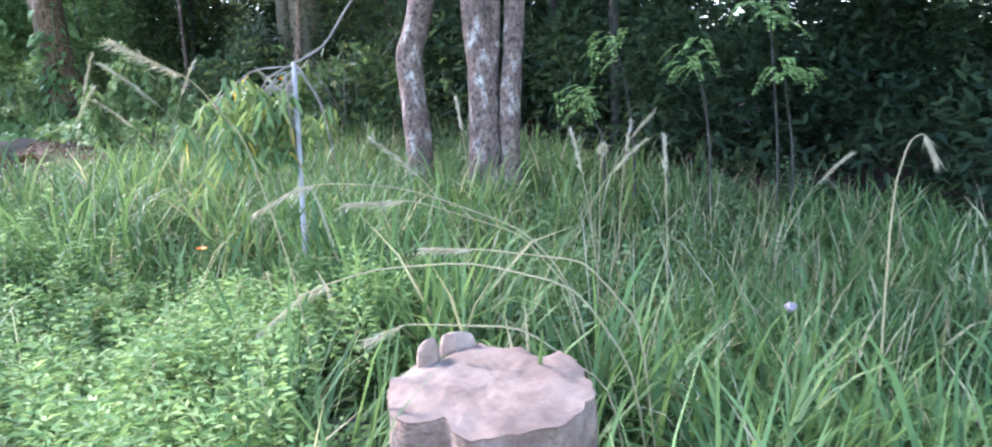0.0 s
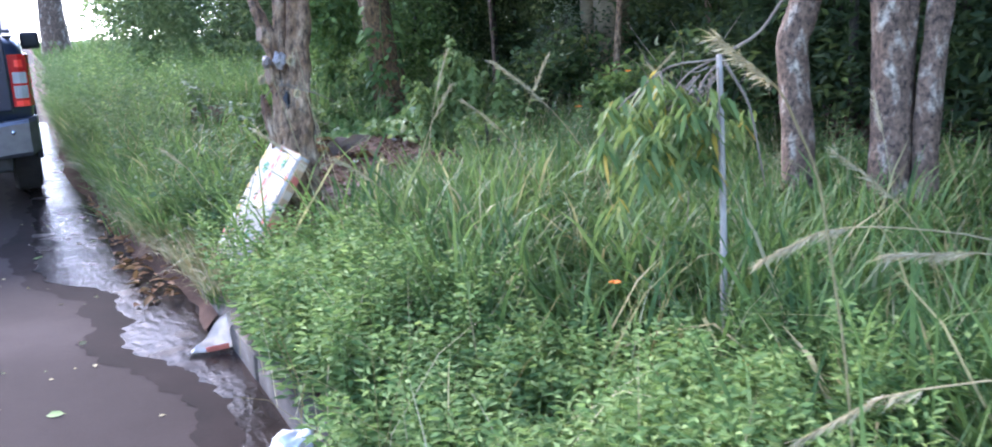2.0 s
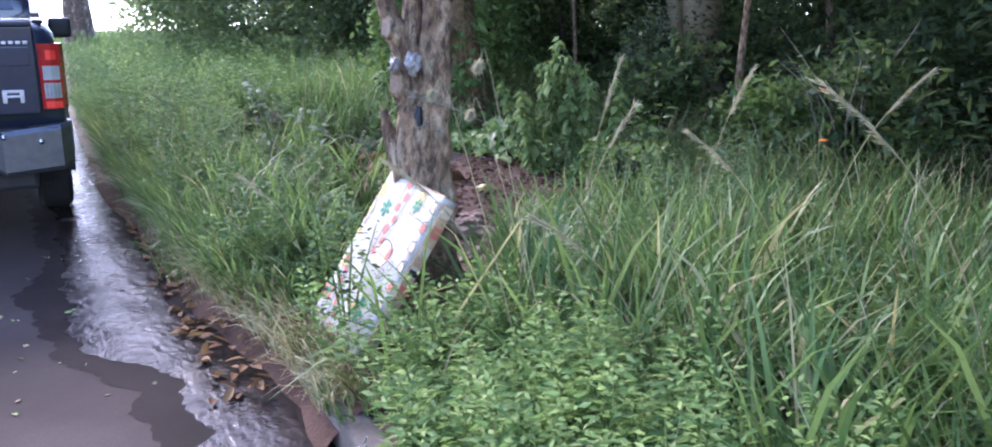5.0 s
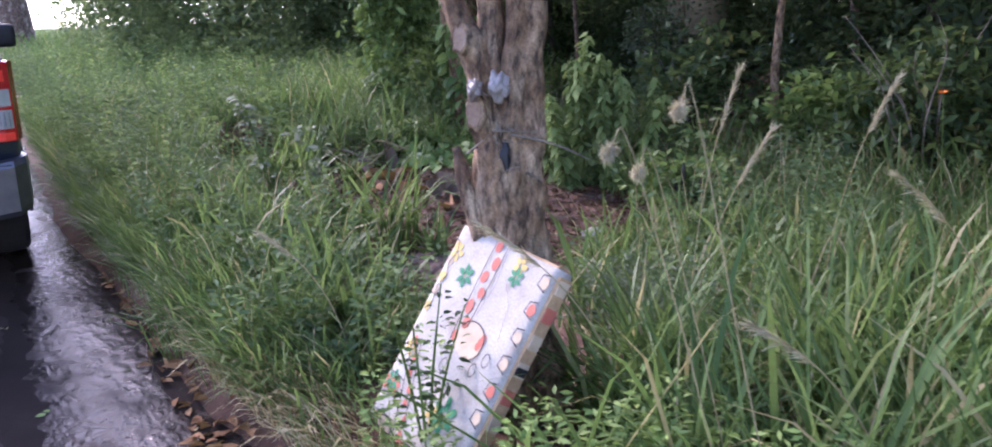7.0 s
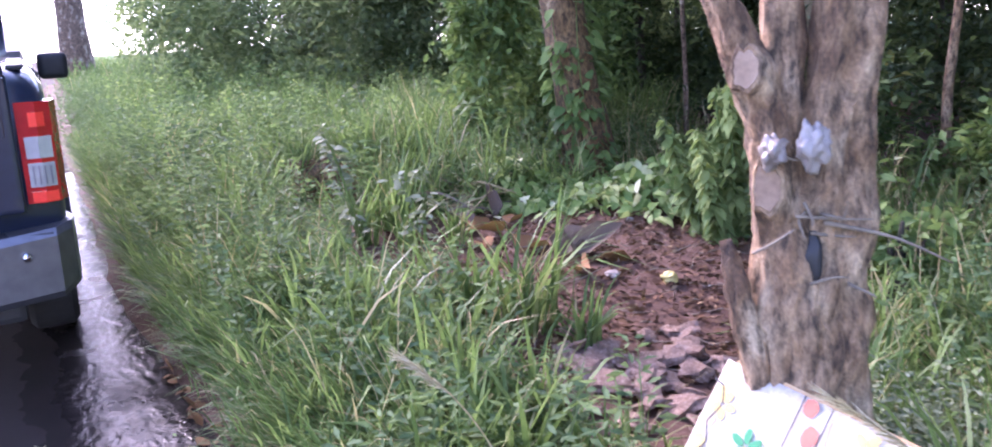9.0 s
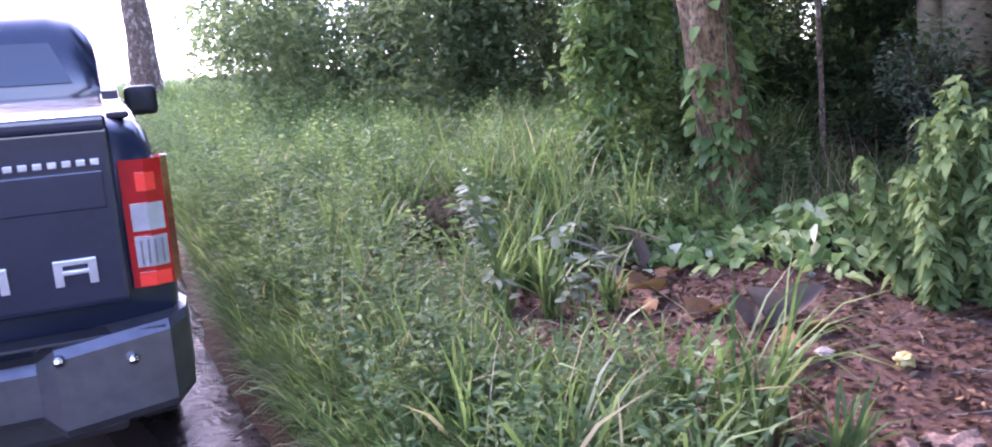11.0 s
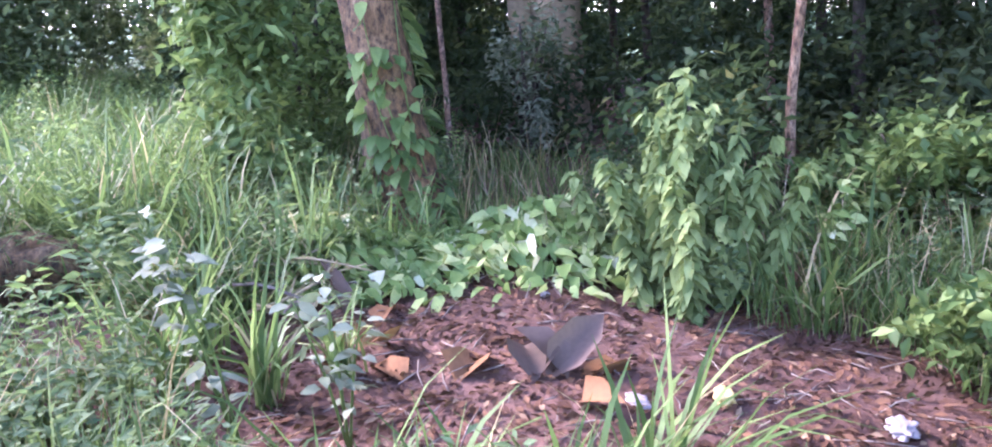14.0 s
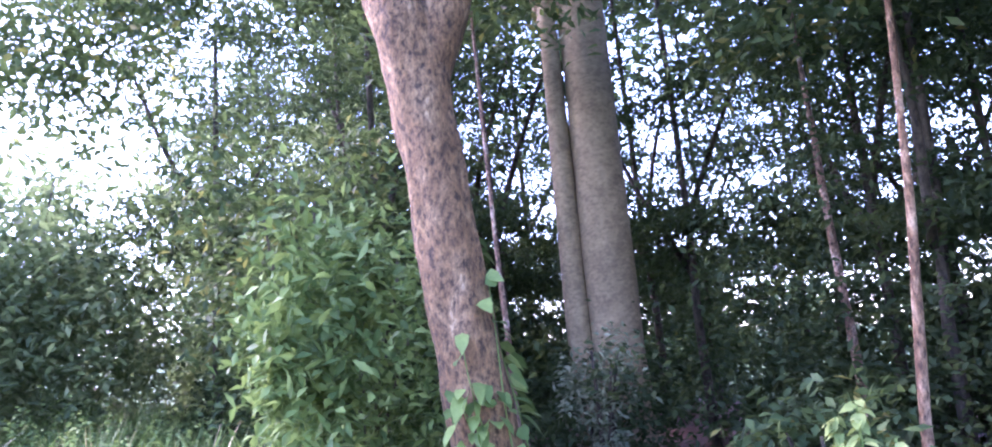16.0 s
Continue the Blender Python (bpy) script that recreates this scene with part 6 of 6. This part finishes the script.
crumpled("plastic_bag", 1.346, 6.495, 1.862, 0.036, 0.026, 0.044, M_BAG, "white plastic bag stuffed into the tree fork", "plastic bag", 5.0, 10)
crumpled("plastic_bag", 1.272, 6.533, 1.872, 0.030, 0.024, 0.032, M_BAG_GREY, "grey plastic bag stuffed into the tree fork", "plastic bag", 7.0, 60)
crumpled("yellow_wrapper", 2.87, 8.84, float(verge(2.87, 8.84)), 0.055, 0.035, 0.03, M_YELLOW_PACK, "crumpled yellow and white wrapper on the soil", "litter", 3.0, 20)
crumpled("paper_scrap", 2.69, 9.11, float(verge(2.69, 9.11)), 0.06, 0.04, 0.012, M_BAG, "scrap of white paper on the soil", "litter", 4.0, 50)
crumpled("paper_scrap", 3.05, 8.25, float(verge(3.05, 8.25)), 0.08, 0.05, 0.02, M_BAG, "scrap of white paper on the soil", "litter", 6.0, 10)
crumpled("paper_scrap", 3.45, 9.95, float(verge(3.45, 9.95)), 0.025, 0.02, 0.012, M_BAG, "small white scrap on the soil", "litter", 8.0, 10)
crumpled("plastic_scrap", 2.62, 1.29, 0.86, 0.022, 0.018, 0.014, M_BAG_GREY, "white plastic scrap caught in the grass", "litter", 9.0, 10)

# pale fallen leaves and chips on the asphalt
r = np.random.default_rng(22)
for k in range(70):
    x, y = r.uniform(-0.75, 0.45), r.uniform(3.2, 9.0)
    L = r.uniform(0.012, 0.05) if k > 8 else 0.075
    V, T = leaves(np.array([[0.0, 0, 0]]), np.array([[math.cos(k), math.sin(k), 0.05]]), L, L * 0.55, 0.05, 0.2)
    V[:, 2] -= V[:, 2].min()
    ob = put("fallen_leaf", V, T, M_DRY if k % 3 else M_POTHOS)
    ob.matrix_basis = pose(x, y, float(lie(y)) + 0.003)
    tagged(ob, "small pale fallen leaf on the asphalt", "leaf", "fallen leaves on the road")


def flower(x, y, z):
    t = empty("orange_flower", pose(x, y, z), "orange wild flower on a thin green stem", "flower", "orange flowers")
    foot = float(verge(x, y)) - z
    put("stem", *tube([(0, 0, foot), (0.01, 0, foot * 0.4), (0, 0, 0)], [0.003, 0.003, 0.002], 5, 0.02), M_VINE, t)
    n = 9
    az = np.arange(n) * 2 * np.pi / n
    put("petals", *leaves(np.zeros((n, 3)), np.stack([np.cos(az), np.sin(az), np.full(n, 0.35)], 1), 0.028, 0.018, 0.2, 0.1), M_ORANGE, t)


for p in ((1.83, 3.80, 0.93), (2.9, 5.55, 1.52), (2.02, 3.30, 0.70), (2.08, 3.34, 0.66), (1.72, 2.86, 0.68), (4.1, 6.6, 1.7)):
    flower(*p)


def leggy_weed(x, y, h, n, L, material, label, seed):
    """A tall thin weed with leaves all up its few stems."""
    r = np.random.default_rng(seed)
    t = empty("tall_weed", pose(x, y, float(verge(x, y))), label, "weed")
    sets = []
    for k in range(4):
        a = r.uniform(0, 6.28)
        top = np.array((math.cos(a) * h * 0.22, math.sin(a) * h * 0.22, h * r.uniform(0.75, 1.0)))
        put("stem", *tube([(0, 0, -0.03), top * [0.4, 0.4, 0.5], top], [0.006, 0.005, 0.002], 6, 0.05), M_VINE, t)
        s = r.uniform(0.25, 1.0, n // 4)
        az = r.uniform(0, 6.28, n // 4)
        D = np.stack([np.cos(az), np.sin(az), r.uniform(-0.2, 0.5, n // 4)], 1)
        sets.append(leaves(top * s[:, None] + unit(D) * 0.02, D, r.uniform(0.7, 1.3, n // 4) * L, L * 0.5, 0.3, 0.2))
    put("leaves", *join(*sets), material, t, smooth=True)


leggy_weed(1.58, 10.0, 0.95, 90, 0.075, M_GREY, "tall weed with pale grey-green leaves", 61)
leggy_weed(1.85, 9.8, 0.7, 70, 0.075, M_GREY, "tall weed with pale grey-green leaves", 62)
leggy_weed(0.94, 6.42, 0.72, 120, 0.036, M_SHADED_LEAF, "small dark-leaved weed before the mattress", 63)
leggy_weed(4.45, 8.8, 0.75, 80, 0.09, M_POTHOS, "light green round-leaved weed in shade", 64)


def light_painted_sprays():
    """Thin young trees at the wood's edge; pale leaf colour stands for caught light."""
    r = np.random.default_rng(65)
    for x, y, z in ((4.83, 3.61, 1.83), (5.13, 3.16, 1.74), (5.4, 2.66, 1.61), (4.72, 3.8, 1.50), (5.35, 2.75, 2.02)):
        x0, y0 = x + 0.35, y + 0.1
        g = float(verge(x0, y0))
        t = empty("young_tree", pose(x0, y0, g), "thin young tree with bright green feathery sprays", "tree", "young trees")
        put("trunk", *tube([(0, 0, -0.05), (0.02, 0, 0.7), (-0.1, 0, z - g - 0.2), (x - x0, y - y0, z - g)], [0.012, 0.010, 0.007, 0.003], 7, 0.05), M_BARK_DARK, t, smooth=True)
        heading = r.uniform(2.2, 4.6)
        for k in range(13):
            a = heading + r.normal() * 0.9
            d = np.array((math.cos(a), math.sin(a), r.uniform(-0.5, 0.25)))
            n = 30
            s = np.repeat(np.linspace(0.1, 1, n // 2), 2)
            side = np.cross(d, (0, 0, 1.0)) * np.where(np.arange(n) % 2, 1, -1)[:, None]
            tip = np.array((x - x0, y - y0, z - g)) + r.normal(size=3) * [0.07, 0.07, 0.05]
            P = tip + d * s[:, None] * r.uniform(0.10, 0.22) - np.array((0, 0, 0.09)) * (s ** 2)[:, None]
            put("spray", *kites(P, side + d * 0.5, 0.045 * (1.15 - 0.5 * s), 0.016), M_WEED_TIP, t)


light_painted_sprays()
